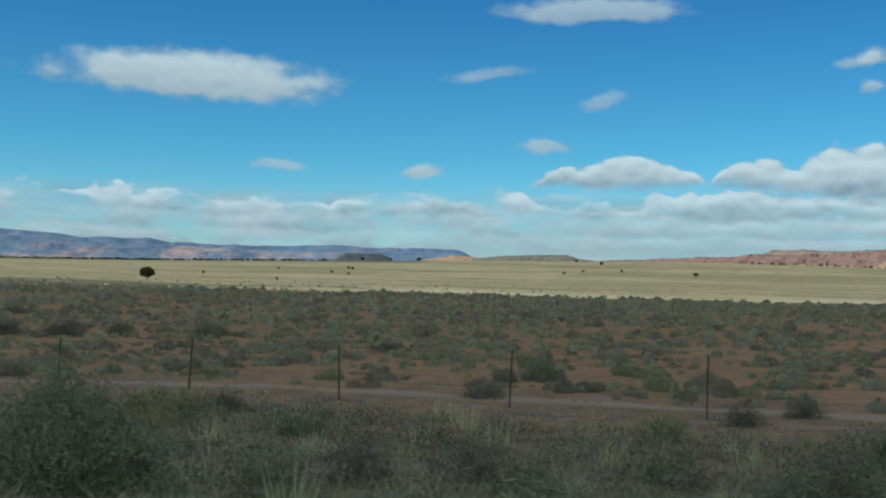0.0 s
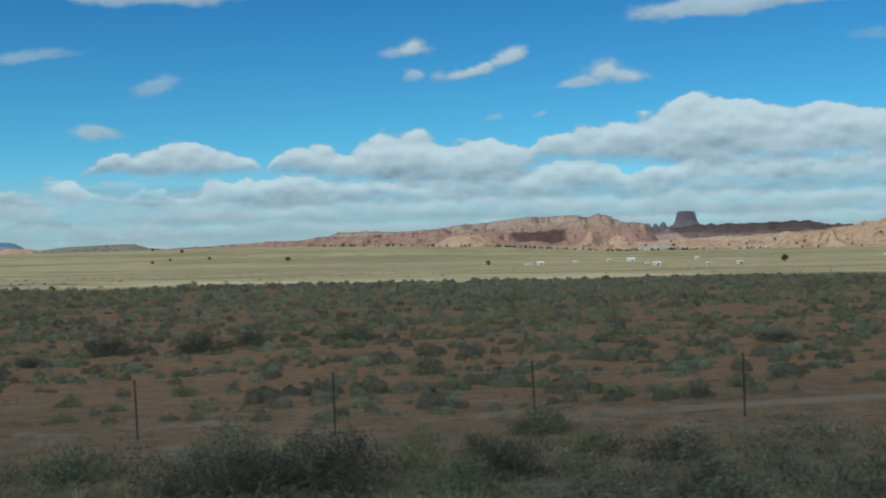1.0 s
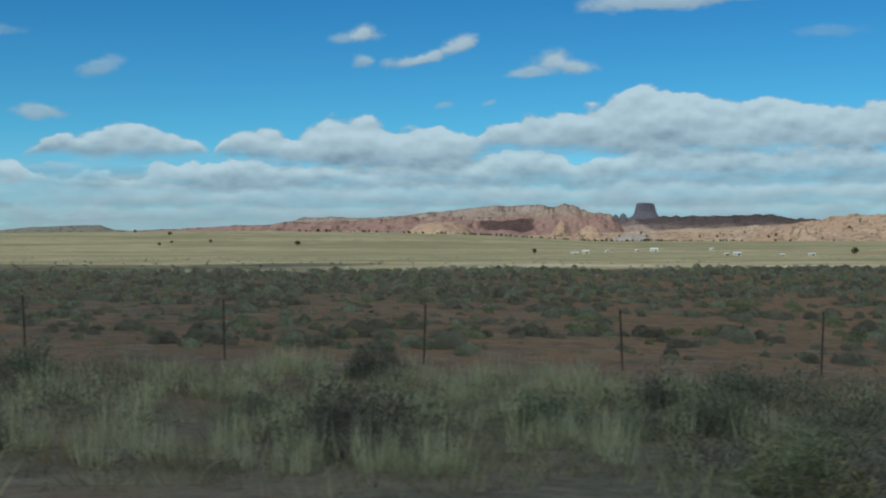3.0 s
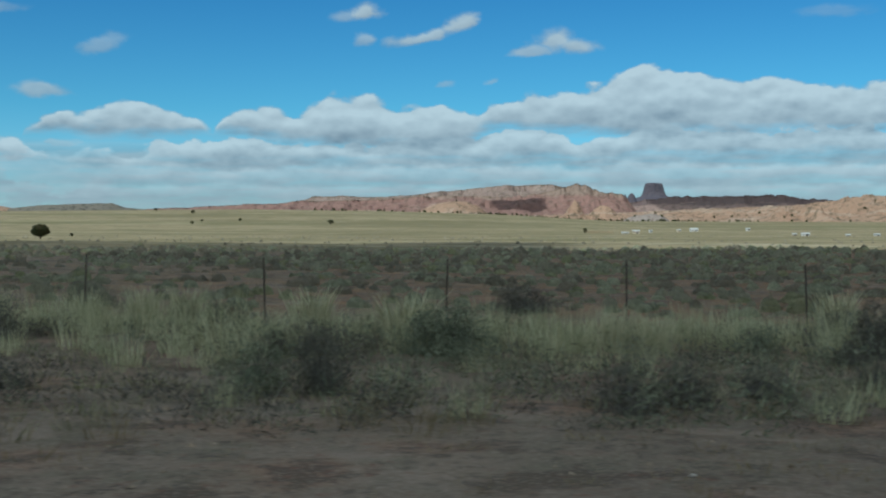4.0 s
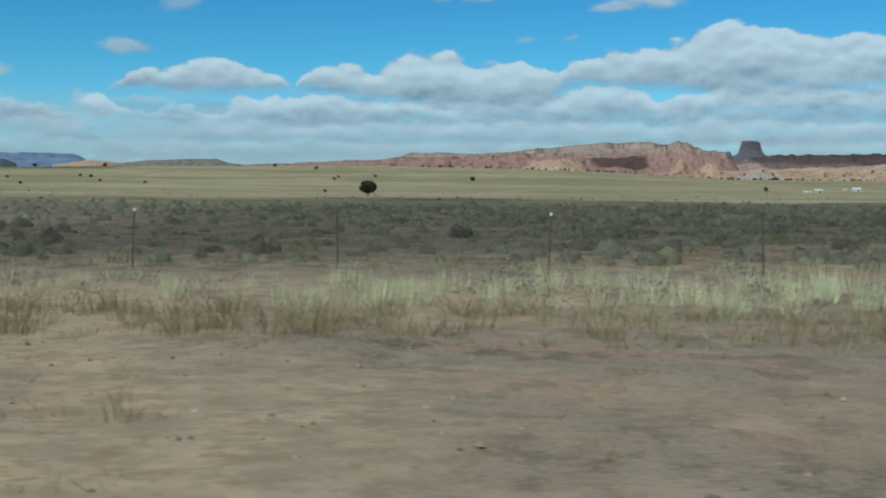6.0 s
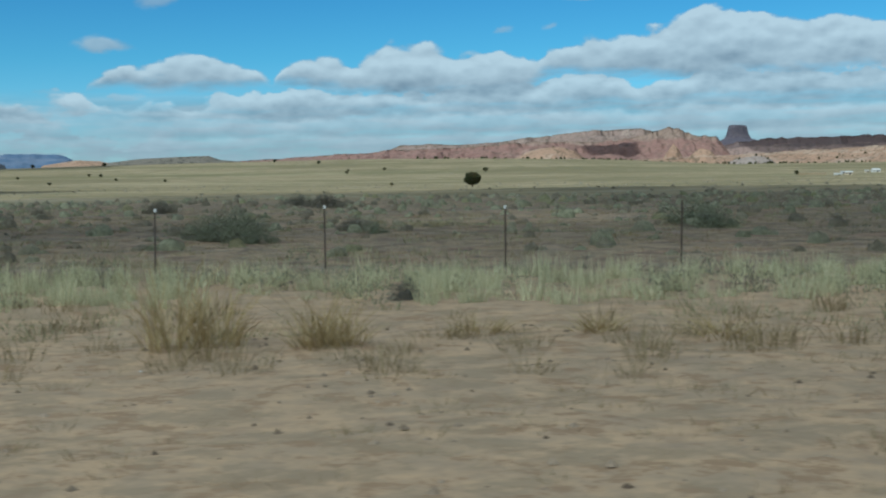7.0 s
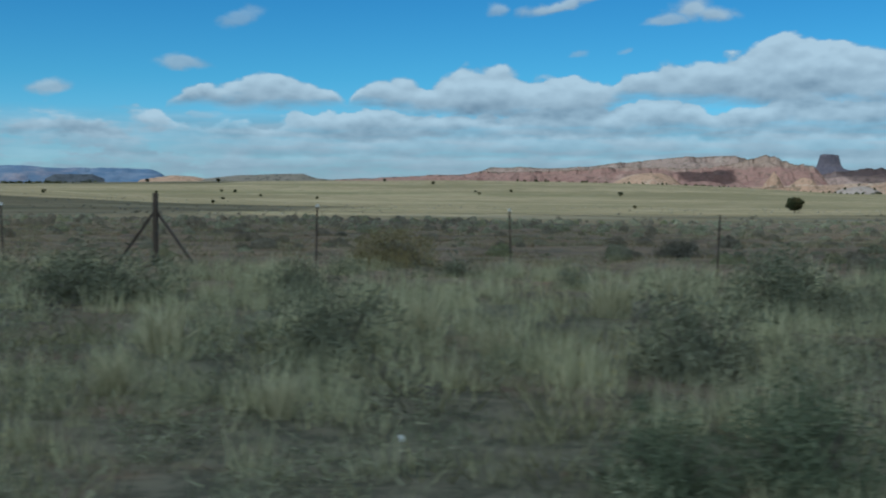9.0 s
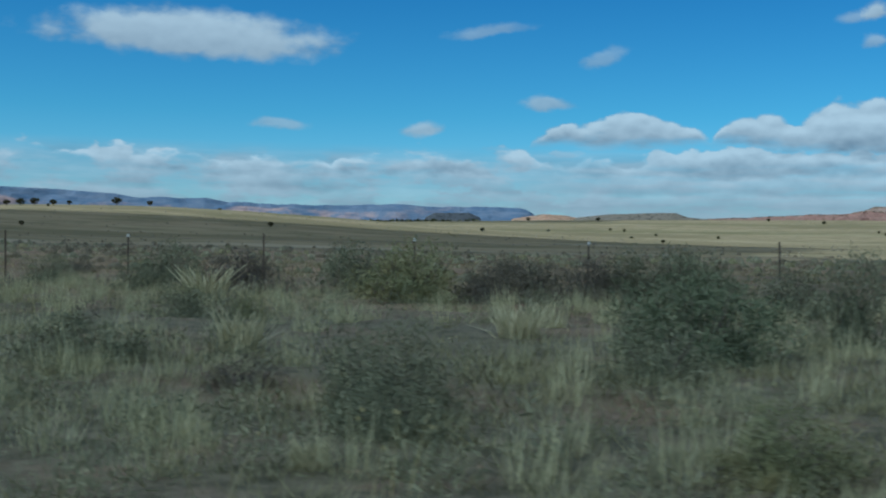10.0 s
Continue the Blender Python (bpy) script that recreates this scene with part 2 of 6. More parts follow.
def ground_z(x, y):
    x, y = np.asarray(x, float), np.asarray(y, float)
    zf = fence_z(x)
    near = zf * step(3.6, 15.0, y)
    back = -0.3 + 0 * x
    z = near + (back - zf) * step(26.0, 120.0, y)
    z = z + 0.05 * waves(x, y, 3.1) * step(4, 7, y) + 0.10 * waves(x, y, 11.0, 1.3) * step(24, 40, y) + 0.25 * waves(x, y, 60.0, 2.0) * step(60, 150, y)
    far = np.hypot(x, y)
    az = np.degrees(np.arctan2(x, np.maximum(y, 1.0)))
    crest = np.interp(az, [-60, -44, -36, -23, -12, -5, 0, 5, 20, 60], [0.5, 0.5, 0.6, 0.88, 1.03, 0.95, 0.8, 0.5, 0.45, 0.4])
    rise = 1.5 + np.minimum(far, 2300.0) * np.tan(np.radians(crest))
    z = z + rise * step(430, 1900, far) * step(0, 200, y)
    z = z + 12.5 * np.exp(-(((x + 610) / 170) ** 2 + ((y - 420) / 150) ** 2))
    return np.where(y < 3.6, -0.04 - 0.3 * step(6, 30, -y), z)


def ground_at(x, y):
    return float(ground_z(np.array([x]), np.array([y]))[0])


# ============================ materials ============================
def material(name, paint, rough=0.9, bump=None, spec=0.2):
    """A surface: paint(n, place) gives the colour; bump(n, place) the relief's height and strength."""
    m = bpy.data.materials.new(name)
    m.use_nodes = True
    n = Nodes(m.node_tree)
    place = n.add("ShaderNodeNewGeometry").outputs["Position"]
    b = n.add("ShaderNodeBsdfPrincipled")
    n.put(paint(n, place), b.inputs["Base Color"])
    n.put(rough, b.inputs["Roughness"])
    b.inputs["Specular IOR Level"].default_value = spec
    if bump:
        height, strength, distance = bump(n, place)
        node = n.add("ShaderNodeBump")
        n.put(height, node.inputs["Height"])
        node.inputs["Strength"].default_value, node.inputs["Distance"].default_value = strength, distance
        n.put(node.outputs[0], b.inputs["Normal"])
    n.put(b.outputs[0], n.add("ShaderNodeOutputMaterial").inputs[0])
    return m


def soil_paint(n, place):
    """Red sandy soil near the road, pale straw-coloured grassland further off."""
    xyz = n.add("ShaderNodeSeparateXYZ")
    n.put(place, xyz.inputs[0])
    px, py = xyz.outputs[0], xyz.outputs[1]
    big = n.noise(place, 0.13, 5.0, 0.6)
    small = n.noise(place, 1.7, 6.0, 0.65)
    grit = n.noise(place, 24.0, 3.0, 0.6)
    red = n.mix(n.span(big, 0.35, 0.65), (0.19, 0.105, 0.052), (0.255, 0.145, 0.072))
    tan = n.mix(n.span(big, 0.35, 0.65), (0.150, 0.112, 0.082), (0.215, 0.162, 0.118))
    olive = n.mix(n.span(big, 0.35, 0.65), (0.22, 0.165, 0.10), (0.295, 0.215, 0.13))
    red = n.mix(n.span(n.math("ADD", px, n.math("MULTIPLY", big, 60.0)), -70.0, -110.0), red, olive)
    soil = n.mix(n.span(n.math("ADD", py, n.math("MULTIPLY", big, 10.0)), 17.0, 30.0), tan, red)
    stretch = n.math("ADD", px, n.math("MULTIPLY", n.math("SUBTRACT", big, 0.5), 30.0))
    bare = n.math("MULTIPLY", n.span(n.math("ABSOLUTE", n.math("ADD", stretch, 184.0)), 27.0, 14.0), n.math("MULTIPLY", n.span(py, 24.0, 16.0), n.span(n.math("ADD", py, n.math("MULTIPLY", big, 16.0)), -6.0, 6.0)))
    soil = n.mix(n.span(small, 0.42, 0.70), soil, (0.15, 0.125, 0.085))
    soil = n.mix(n.math("MULTIPLY", n.span(n.noise(place, 0.55, 4.0, 0.6), 0.50, 0.62), 0.6), soil, (0.26, 0.15, 0.095))
    soil = n.mix(n.math("MULTIPLY", n.span(n.noise(place, 1.1, 5.0, 0.7), 0.50, 0.60), 0.75), soil, (0.085, 0.058, 0.044))
    soil = n.mix(n.math("MULTIPLY", n.span(n.noise(place, 11.0, 4.0, 0.7), 0.52, 0.62), 0.55), soil, (0.085, 0.068, 0.05))
    soil = n.mix(n.math("MULTIPLY", n.span(n.noise(place, 0.8, 6.0, 0.7), 0.46, 0.36), 0.6), soil, (0.265, 0.205, 0.155))
    rusty = n.math("MULTIPLY", n.span(stretch, -95.0, -60.0), n.span(n.math("ADD", py, n.math("MULTIPLY", big, 8.0)), 27.0, 36.0))
    soil = n.mix(n.math("MULTIPLY", rusty, 0.55), soil, (0.30, 0.155, 0.07))
    crumb = n.noise(place, 2.2, 6.0, 0.7)
    soil = n.mix(n.math("MULTIPLY", n.span(crumb, 0.48, 0.66), 0.55), soil, (0.105, 0.088, 0.06))
    soil = n.mix(n.math("MULTIPLY", n.span(n.noise(place, 6.5, 4.0, 0.65), 0.56, 0.70), 0.6), soil, (0.17, 0.085, 0.055))
    soil = n.mix(n.math("MULTIPLY", n.span(grit, 0.45, 0.75), 0.45), soil, (0.36, 0.29, 0.22))
    patch = n.noise(n.vec("MULTIPLY", place, (0.8, 1.0, 1.0)), 2.6, 6.0, 0.72)
    sand = n.mix(n.span(patch, 0.36, 0.64), (0.36, 0.268, 0.175), (0.48, 0.335, 0.20))
    sand = n.mix(n.math("MULTIPLY", n.span(crumb, 0.50, 0.64), 0.45), sand, (0.27, 0.20, 0.138))
    sand = n.mix(n.math("MULTIPLY", n.span(n.noise(place, 3.0, 6.0, 0.75), 0.50, 0.60), 0.8), sand, (0.27, 0.175, 0.10))
    sand = n.mix(n.math("MULTIPLY", n.span(n.noise(place, 1.6, 6.0, 0.76), 0.48, 0.58), 0.7), sand, (0.29, 0.22, 0.14))
    soil = n.mix(n.math("MULTIPLY", bare, 0.92), soil, sand)
    verge = n.math("MAXIMUM", n.span(stretch, -228.0, -244.0), n.span(stretch, -92.0, -74.0))
    litter = n.mix(n.span(n.noise(place, 3.5, 5.0, 0.7), 0.38, 0.62), (0.075, 0.075, 0.052), (0.17, 0.155, 0.11))
    soil = n.mix(n.math("MULTIPLY", n.math("MULTIPLY", verge, n.span(n.math("ADD", py, n.math("MULTIPLY", small, 4.0)), 21.0, 16.0)), n.span(n.noise(place, 0.5, 4.0, 0.6), 0.64, 0.50, 0.15, 0.9)), soil, litter)
    # beyond: grass over sand, in long low bands
    band = n.noise(n.vec("MULTIPLY", place, (0.004, 0.022, 0.0)), 1.0, 5.0, 0.6)
    mot = n.noise(n.vec("MULTIPLY", place, (0.03, 0.10, 0.0)), 1.0, 5.0, 0.65)
    grass = n.mix(n.span(band, 0.36, 0.64), (0.216, 0.171, 0.095), (0.284, 0.224, 0.133))
    grass = n.mix(n.span(mot, 0.46, 0.68), grass, (0.135, 0.125, 0.062))
    grass = n.mix(n.span(n.noise(n.vec("MULTIPLY", place, (0.006, 0.05, 0.0)), 1.7, 4.0, 0.6), 0.62, 0.74), grass, (0.34, 0.285, 0.185))
    wide = n.noise(n.vec("MULTIPLY", place, (0.0012, 0.0065, 0.0)), 1.0, 4.0, 0.6)
    grass = n.mix(n.math("MULTIPLY", n.span(wide, 0.50, 0.62), 0.75), grass, (0.135, 0.125, 0.058))
    pale = n.math("ADD", py, n.math("MULTIPLY", n.math("SUBTRACT", n.noise(n.vec("MULTIPLY", place, (0.012, 0.0, 0.0)), 1.0, 4.0), 0.5), 60.0))
    strip = n.math("MULTIPLY", n.span(n.math("ABSOLUTE", n.math("SUBTRACT", pale, 150.0)), 14.0, 5.0), n.span(mot, 0.40, 0.55))
    grass = n.mix(n.math("MULTIPLY", strip, 0.7), grass, (0.40, 0.34, 0.235))
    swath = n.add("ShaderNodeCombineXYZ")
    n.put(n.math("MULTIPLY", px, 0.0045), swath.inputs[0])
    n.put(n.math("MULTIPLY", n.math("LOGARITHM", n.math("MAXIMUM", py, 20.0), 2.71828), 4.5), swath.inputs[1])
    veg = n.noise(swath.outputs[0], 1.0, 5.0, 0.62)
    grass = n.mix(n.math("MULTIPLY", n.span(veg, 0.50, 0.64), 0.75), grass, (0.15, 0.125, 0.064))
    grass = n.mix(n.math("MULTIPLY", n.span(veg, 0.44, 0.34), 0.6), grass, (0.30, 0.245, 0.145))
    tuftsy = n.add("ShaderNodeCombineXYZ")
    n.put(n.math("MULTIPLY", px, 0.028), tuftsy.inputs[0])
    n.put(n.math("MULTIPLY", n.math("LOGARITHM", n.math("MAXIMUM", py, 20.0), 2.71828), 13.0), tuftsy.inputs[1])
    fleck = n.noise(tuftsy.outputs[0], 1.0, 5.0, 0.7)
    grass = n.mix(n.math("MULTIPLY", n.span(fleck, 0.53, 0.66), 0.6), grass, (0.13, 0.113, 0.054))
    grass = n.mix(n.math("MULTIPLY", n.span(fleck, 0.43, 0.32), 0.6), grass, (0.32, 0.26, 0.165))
    edge = n.math("ADD", py, n.math("MULTIPLY", n.math("SUBTRACT", big, 0.5), 60.0))
    wander = n.math("ADD", py, n.math("MULTIPLY", n.math("SUBTRACT", n.noise(place, 0.2, 3.0), 0.5), 1.6))
    track = n.math("MULTIPLY", n.span(n.math("ABSOLUTE", n.math("SUBTRACT", wander, 24.0)), 0.7, 0.25), n.span(px, -30.0, -20.0))
    soil = n.mix(n.math("MULTIPLY", track, 0.55), soil, (0.30, 0.24, 0.185))
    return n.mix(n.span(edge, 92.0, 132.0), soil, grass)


def soil_bump(n, place):
    h = n.math("ADD", n.noise(place, 3.0, 6.0, 0.6), n.math("MULTIPLY", n.noise(place, 22.0, 3.0, 0.6), 0.3))
    return h, 0.34, 0.05


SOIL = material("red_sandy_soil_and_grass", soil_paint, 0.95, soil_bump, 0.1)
ASPHALT = material("asphalt", lambda n, p: n.mix(n.noise(p, 30.0, 4.0, 0.7), (0.035, 0.035, 0.036), (0.075, 0.073, 0.07)), 0.85, lambda n, p: (n.noise(p, 60.0), 0.4, 0.01))


def leaf_material(name, dark, light, tip, size=0.6):
    def paint(n, place):
        isle = n.add("ShaderNodeNewGeometry").outputs["Random Per Island"]
        base = n.mix(isle, dark, light)
        return n.mix(n.math("MULTIPLY", n.span(n.noise(place, size, 3.0, 0.6), 0.42, 0.68), 0.8), base, tip)
    return material(name, paint, 0.85, None, 0.12)


SAGE = leaf_material("sage_leaves", (0.15, 0.162, 0.10), (0.38, 0.38, 0.245), (0.26, 0.25, 0.165))
BUSH_SAGE = leaf_material("sagebrush_leaves", (0.10, 0.112, 0.07), (0.285, 0.29, 0.19), (0.19, 0.19, 0.125))
SAGE_DARK = leaf_material("dark_brush_leaves", (0.07, 0.067, 0.053), (0.19, 0.172, 0.135), (0.125, 0.108, 0.09))
RABBIT = leaf_material("rabbitbrush_leaves", (0.16, 0.18, 0.09), (0.30, 0.30, 0.17), (0.32, 0.28, 0.135), 1.5)
GREEN = leaf_material("green_brush_leaves", (0.10, 0.122, 0.072), (0.235, 0.26, 0.16), (0.15, 0.175, 0.105))
STRAW = leaf_material("bunchgrass_blades", (0.28, 0.275, 0.15), (0.72, 0.685, 0.435), (0.46, 0.45, 0.285), 0.9)
YELLOW = leaf_material("yellow_straw_blades", (0.33, 0.31, 0.185), (0.70, 0.65, 0.43), (0.50, 0.47, 0.30), 0.9)
COVER = leaf_material("grey_green_grass", (0.148, 0.145, 0.076), (0.415, 0.39, 0.225), (0.245, 0.227, 0.135), 0.5)
DRY = leaf_material("dry_weed_stems", (0.17, 0.135, 0.075), (0.33, 0.265, 0.155), (0.24, 0.18, 0.09), 0.8)
SNAKE = leaf_material("yellow_brown_brush_leaves", (0.17, 0.14, 0.065), (0.35, 0.295, 0.15), (0.25, 0.205, 0.095), 1.2)
GOLD = leaf_material("golden_weed_stems", (0.20, 0.145, 0.065), (0.55, 0.44, 0.23), (0.36, 0.265, 0.12), 2.5)
JUNIPER = leaf_material("juniper_foliage", (0.028, 0.036, 0.016), (0.062, 0.066, 0.03), (0.075, 0.06, 0.025), 0.5)


def scrub_material(name, dark, light, tip, size=0.6):
    """Fine-leaved low scrub: clotted light and dark at the size of a spray, and from bush to bush."""
    def paint(n, place):
        isle = n.add("ShaderNodeNewGeometry").outputs["Random Per Island"]
        clot = n.noise(place, 7.0, 4.0, 0.7)
        base = n.mix(n.math("ADD", n.math("MULTIPLY", isle, 0.55), n.span(clot, 0.42, 0.66, 0.0, 0.45)), dark, light)
        return n.mix(n.math("MULTIPLY", n.span(n.noise(place, size, 3.0, 0.6), 0.44, 0.60), 0.85), base, tip)
    return material(name, paint, 0.9, lambda n, p: (n.noise(p, 9.0, 5.0, 0.75), 1.0, 0.16), 0.08)


RANGE_SAGE = scrub_material("range_sage_leaves", (0.175, 0.178, 0.11), (0.41, 0.40, 0.265), (0.285, 0.255, 0.18))
RANGE_GREEN = scrub_material("range_rabbitbrush_leaves", (0.17, 0.175, 0.088), (0.37, 0.355, 0.205), (0.28, 0.25, 0.145), 0.7)
RANGE_DARK = scrub_material("range_brush_twigs", (0.14, 0.125, 0.09), (0.32, 0.28, 0.20), (0.23, 0.19, 0.135))
GREY_LEAVES = leaf_material("grey_brown_leaves", (0.095, 0.09, 0.066), (0.235, 0.215, 0.16), (0.165, 0.142, 0.108))
TWIG = material("grey_brown_twigs", lambda n, p: n.mix(n.span(n.noise(p, 22.0, 4.0, 0.7), 0.4, 0.6), (0.11, 0.10, 0.08), (0.20, 0.175, 0.14)), 0.9)
BARK = material("juniper_bark", lambda n, p: n.mix(n.noise(p, 5.0), (0.07, 0.055, 0.042), (0.13, 0.105, 0.085)), 0.9)


def rock_material(name, low, mid, high, dark, strata=9.0, gully=0.02, crest=None):
    """Layered desert rock: wavering bands by height, slabs, and scrub on the ledges."""
    def paint(n, place):
        xyz = n.add("ShaderNodeSeparateXYZ")
        n.put(place, xyz.inputs[0])
        z = n.math("ADD", xyz.outputs[2], n.math("MULTIPLY", n.noise(place, 0.004, 5.0, 0.6), 70.0))
        layer = n.add("ShaderNodeCombineXYZ")
        n.put(n.math("DIVIDE", z, strata), layer.inputs[2])
        bands = n.noise(layer.outputs[0], 1.0, 4.0, 0.7)
        c = n.mix(n.span(bands, 0.36, 0.46), low, mid)
        c = n.mix(n.span(bands, 0.54, 0.62), c, high)
        blot = n.noise(place, 0.010, 6.0, 0.65)
        c = n.mix(n.math("MULTIPLY", n.span(blot, 0.50, 0.62), 0.8), c, high)
        c = n.mix(n.math("MULTIPLY", n.span(n.noise(place, 0.02, 5.0, 0.6), 0.56, 0.66), 0.7), c, low)
        if crest:
            c = n.mix(n.math("MULTIPLY", n.span(n.math("ADD", xyz.outputs[2], n.math("MULTIPLY", blot, 60.0)), crest[0] + 22.0, crest[0] + 36.0), 0.75), c, crest[1])
        scrub = n.noise(place, 0.06, 5.0, 0.75)
        return n.mix(n.math("MULTIPLY", n.span(scrub, 0.515, 0.61), 0.85), c, dark)

    def relief(n, place):
        return n.noise(place, gully, 7.0, 0.65), 0.9, 16.0
    return material(name, paint, 0.95, relief, 0.05)


RED_ROCK = rock_material("red_sandstone", (0.185, 0.10, 0.085), (0.245, 0.145, 0.12), (0.30, 0.207, 0.168), (0.145, 0.10, 0.08), 6.0, 0.02, (94.0, (0.26, 0.20, 0.155)))
PLATEAU_ROCK = rock_material("tan_grey_ledges", (0.205, 0.142, 0.118), (0.255, 0.185, 0.155), (0.315, 0.245, 0.205), (0.13, 0.105, 0.08), 9.0)
PALE_ROCK = rock_material("pale_orange_slickrock", (0.275, 0.165, 0.11), (0.33, 0.215, 0.147), (0.375, 0.285, 0.215), (0.13, 0.10, 0.068))
DARK_ROCK = rock_material("dark_brown_rock", (0.22, 0.15, 0.13), (0.27, 0.19, 0.162), (0.31, 0.235, 0.20), (0.13, 0.10, 0.088), 9.0, 0.02, (74.0, (0.10, 0.072, 0.074)))


def hazed_mesa_paint(n, place):
    """Haze and cloud shade painted blue-grey on upper cliffs; pink ledges, pale scree below."""
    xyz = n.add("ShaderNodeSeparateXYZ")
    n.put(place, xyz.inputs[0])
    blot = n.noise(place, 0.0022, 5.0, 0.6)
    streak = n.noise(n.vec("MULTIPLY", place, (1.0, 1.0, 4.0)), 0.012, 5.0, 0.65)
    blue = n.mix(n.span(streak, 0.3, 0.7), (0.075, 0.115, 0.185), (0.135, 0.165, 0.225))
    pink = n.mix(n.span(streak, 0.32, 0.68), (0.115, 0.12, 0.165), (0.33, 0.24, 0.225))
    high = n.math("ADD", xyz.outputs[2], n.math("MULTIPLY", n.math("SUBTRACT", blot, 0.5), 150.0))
    # pink patches stand for sunlit ledges, blue for cloud shade and haze
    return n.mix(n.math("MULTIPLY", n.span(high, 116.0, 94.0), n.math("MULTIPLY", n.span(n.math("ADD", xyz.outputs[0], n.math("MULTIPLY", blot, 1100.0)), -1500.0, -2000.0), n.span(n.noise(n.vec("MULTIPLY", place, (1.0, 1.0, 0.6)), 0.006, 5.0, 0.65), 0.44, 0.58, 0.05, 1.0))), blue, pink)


HAZED_MESA_ROCK = material("hazed_mesa_rock", hazed_mesa_paint, 0.95, lambda n, p: (n.noise(p, 0.012, 7.0, 0.65), 0.9, 16.0), 0.05)
# purple-grey holds the bluish cast of distance haze in the base colour
BUTTE_ROCK = rock_material("hazed_butte_rock", (0.16, 0.14, 0.17), (0.20, 0.17, 0.19), (0.25, 0.205, 0.22), (0.13, 0.118, 0.145), 22.0)
BASALT = rock_material("dark_basalt", (0.05, 0.055, 0.065), (0.065, 0.07, 0.08), (0.09, 0.09, 0.095), (0.04, 0.045, 0.05))
SCRUB_ROCK = rock_material("scrubby_rim_rock", (0.15, 0.115, 0.085), (0.20, 0.145, 0.11), (0.25, 0.18, 0.135), (0.085, 0.078, 0.055))
GREY_ROCK = rock_material("grey_scrubby_rock", (0.12, 0.108, 0.092), (0.16, 0.14, 0.115), (0.20, 0.17, 0.14), (0.06, 0.06, 0.048))


# ============================ mesh helpers ============================
def mesh_from(name, verts, faces, mats, smooth=False, slots=None):
    """A mesh from numpy arrays: faces of one size, or a list of such arrays."""
    me = bpy.data.meshes.new(name)
    groups = faces if isinstance(faces, list) else [faces]
    groups = [np.asarray(f, np.int32) for f in groups if len(f)]
    loops = np.concatenate([g.ravel() for g in groups])
    totals = np.concatenate([np.full(len(g), g.shape[1], np.int32) for g in groups])
    me.vertices.add(len(verts))
    me.vertices.foreach_set("co", np.asarray(verts, np.float32).ravel())
    me.loops.add(len(loops))
    me.loops.foreach_set("vertex_index", loops)
    me.polygons.add(len(totals))
    me.polygons.foreach_set("loop_start", np.concatenate([[0], np.cumsum(totals)[:-1]]).astype(np.int32))
    for m in mats:
        me.materials.append(m)
    if slots is not None:
        me.polygons.foreach_set("material_index", np.asarray(slots, np.int32))
    me.polygons.foreach_set("use_smooth", np.full(len(totals), smooth))
    me.update(calc_edges=True)
    return me


def grid_faces(rows, cols):
    i = np.arange(rows * cols).reshape(rows, cols)
    return np.stack([i[:-1, :-1], i[:-1, 1:], i[1:, 1:], i[1:, :-1]], -1).reshape(-1, 4)


def part(name, bm, mat, parent=None, label="", smooth=False):
    """Links a bmesh as one mesh object, under a thing or a part."""
    me = bpy.data.meshes.new(name)
    bm.to_mesh(me)
    bm.free()
    me.materials.append(mat)
    if smooth:
        me.polygons.foreach_set("use_smooth", np.full(len(me.polygons), True))
    ob = new(name, me)
    ob.parent = parent
    return tagged(ob, label)


# ============================ ground ============================
def spread(a, b, first, growth):
    out, d = [a], first
    while out[-1] < b:
        out.append(out[-1] + d)
        d *= growth
    return out


def build_ground():
    right = spread(60, 4600, 3.0, 1.16)
    left = [-330 - (v - 60) for v in spread(60, 4700, 3.0, 1.16)]
    xs = np.array(sorted(left[1:]) + list(np.arange(-330, 60, 1.3)) + right)
    ys = np.array([-4800, -2000, -900, -400, -200, -100, -50, -30, -15, -8, -5] + list(np.arange(3.0, 30, 0.6)) + spread(30, 4900, 1.2, 1.055))
    X, Y = np.meshgrid(xs, ys)
    Z = ground_z(X, Y)
    Z = np.where(Y < 3.6, Z - 0.1, Z)
    ob = new("ground", mesh_from("ground", np.stack([X, Y, Z], -1).reshape(-1, 3), grid_faces(*X.shape), [SOIL], True))
    tagged(ob, "red sandy desert soil passing into pale straw-coloured grassland", "ground", kind="structure")
    bm = bmesh.new()
    bmesh.ops.create_cube(bm, size=1.0)
    for v in bm.verts:
        v.co = Vector((v.co.x * 2400 - 200, -1.0 + v.co.y * 8.6, -0.15 + v.co.z * 0.3))
    road = part("road", bm, ASPHALT)
    tagged(road, "two-lane asphalt road on a low bank", "road", kind="structure")


build_ground()


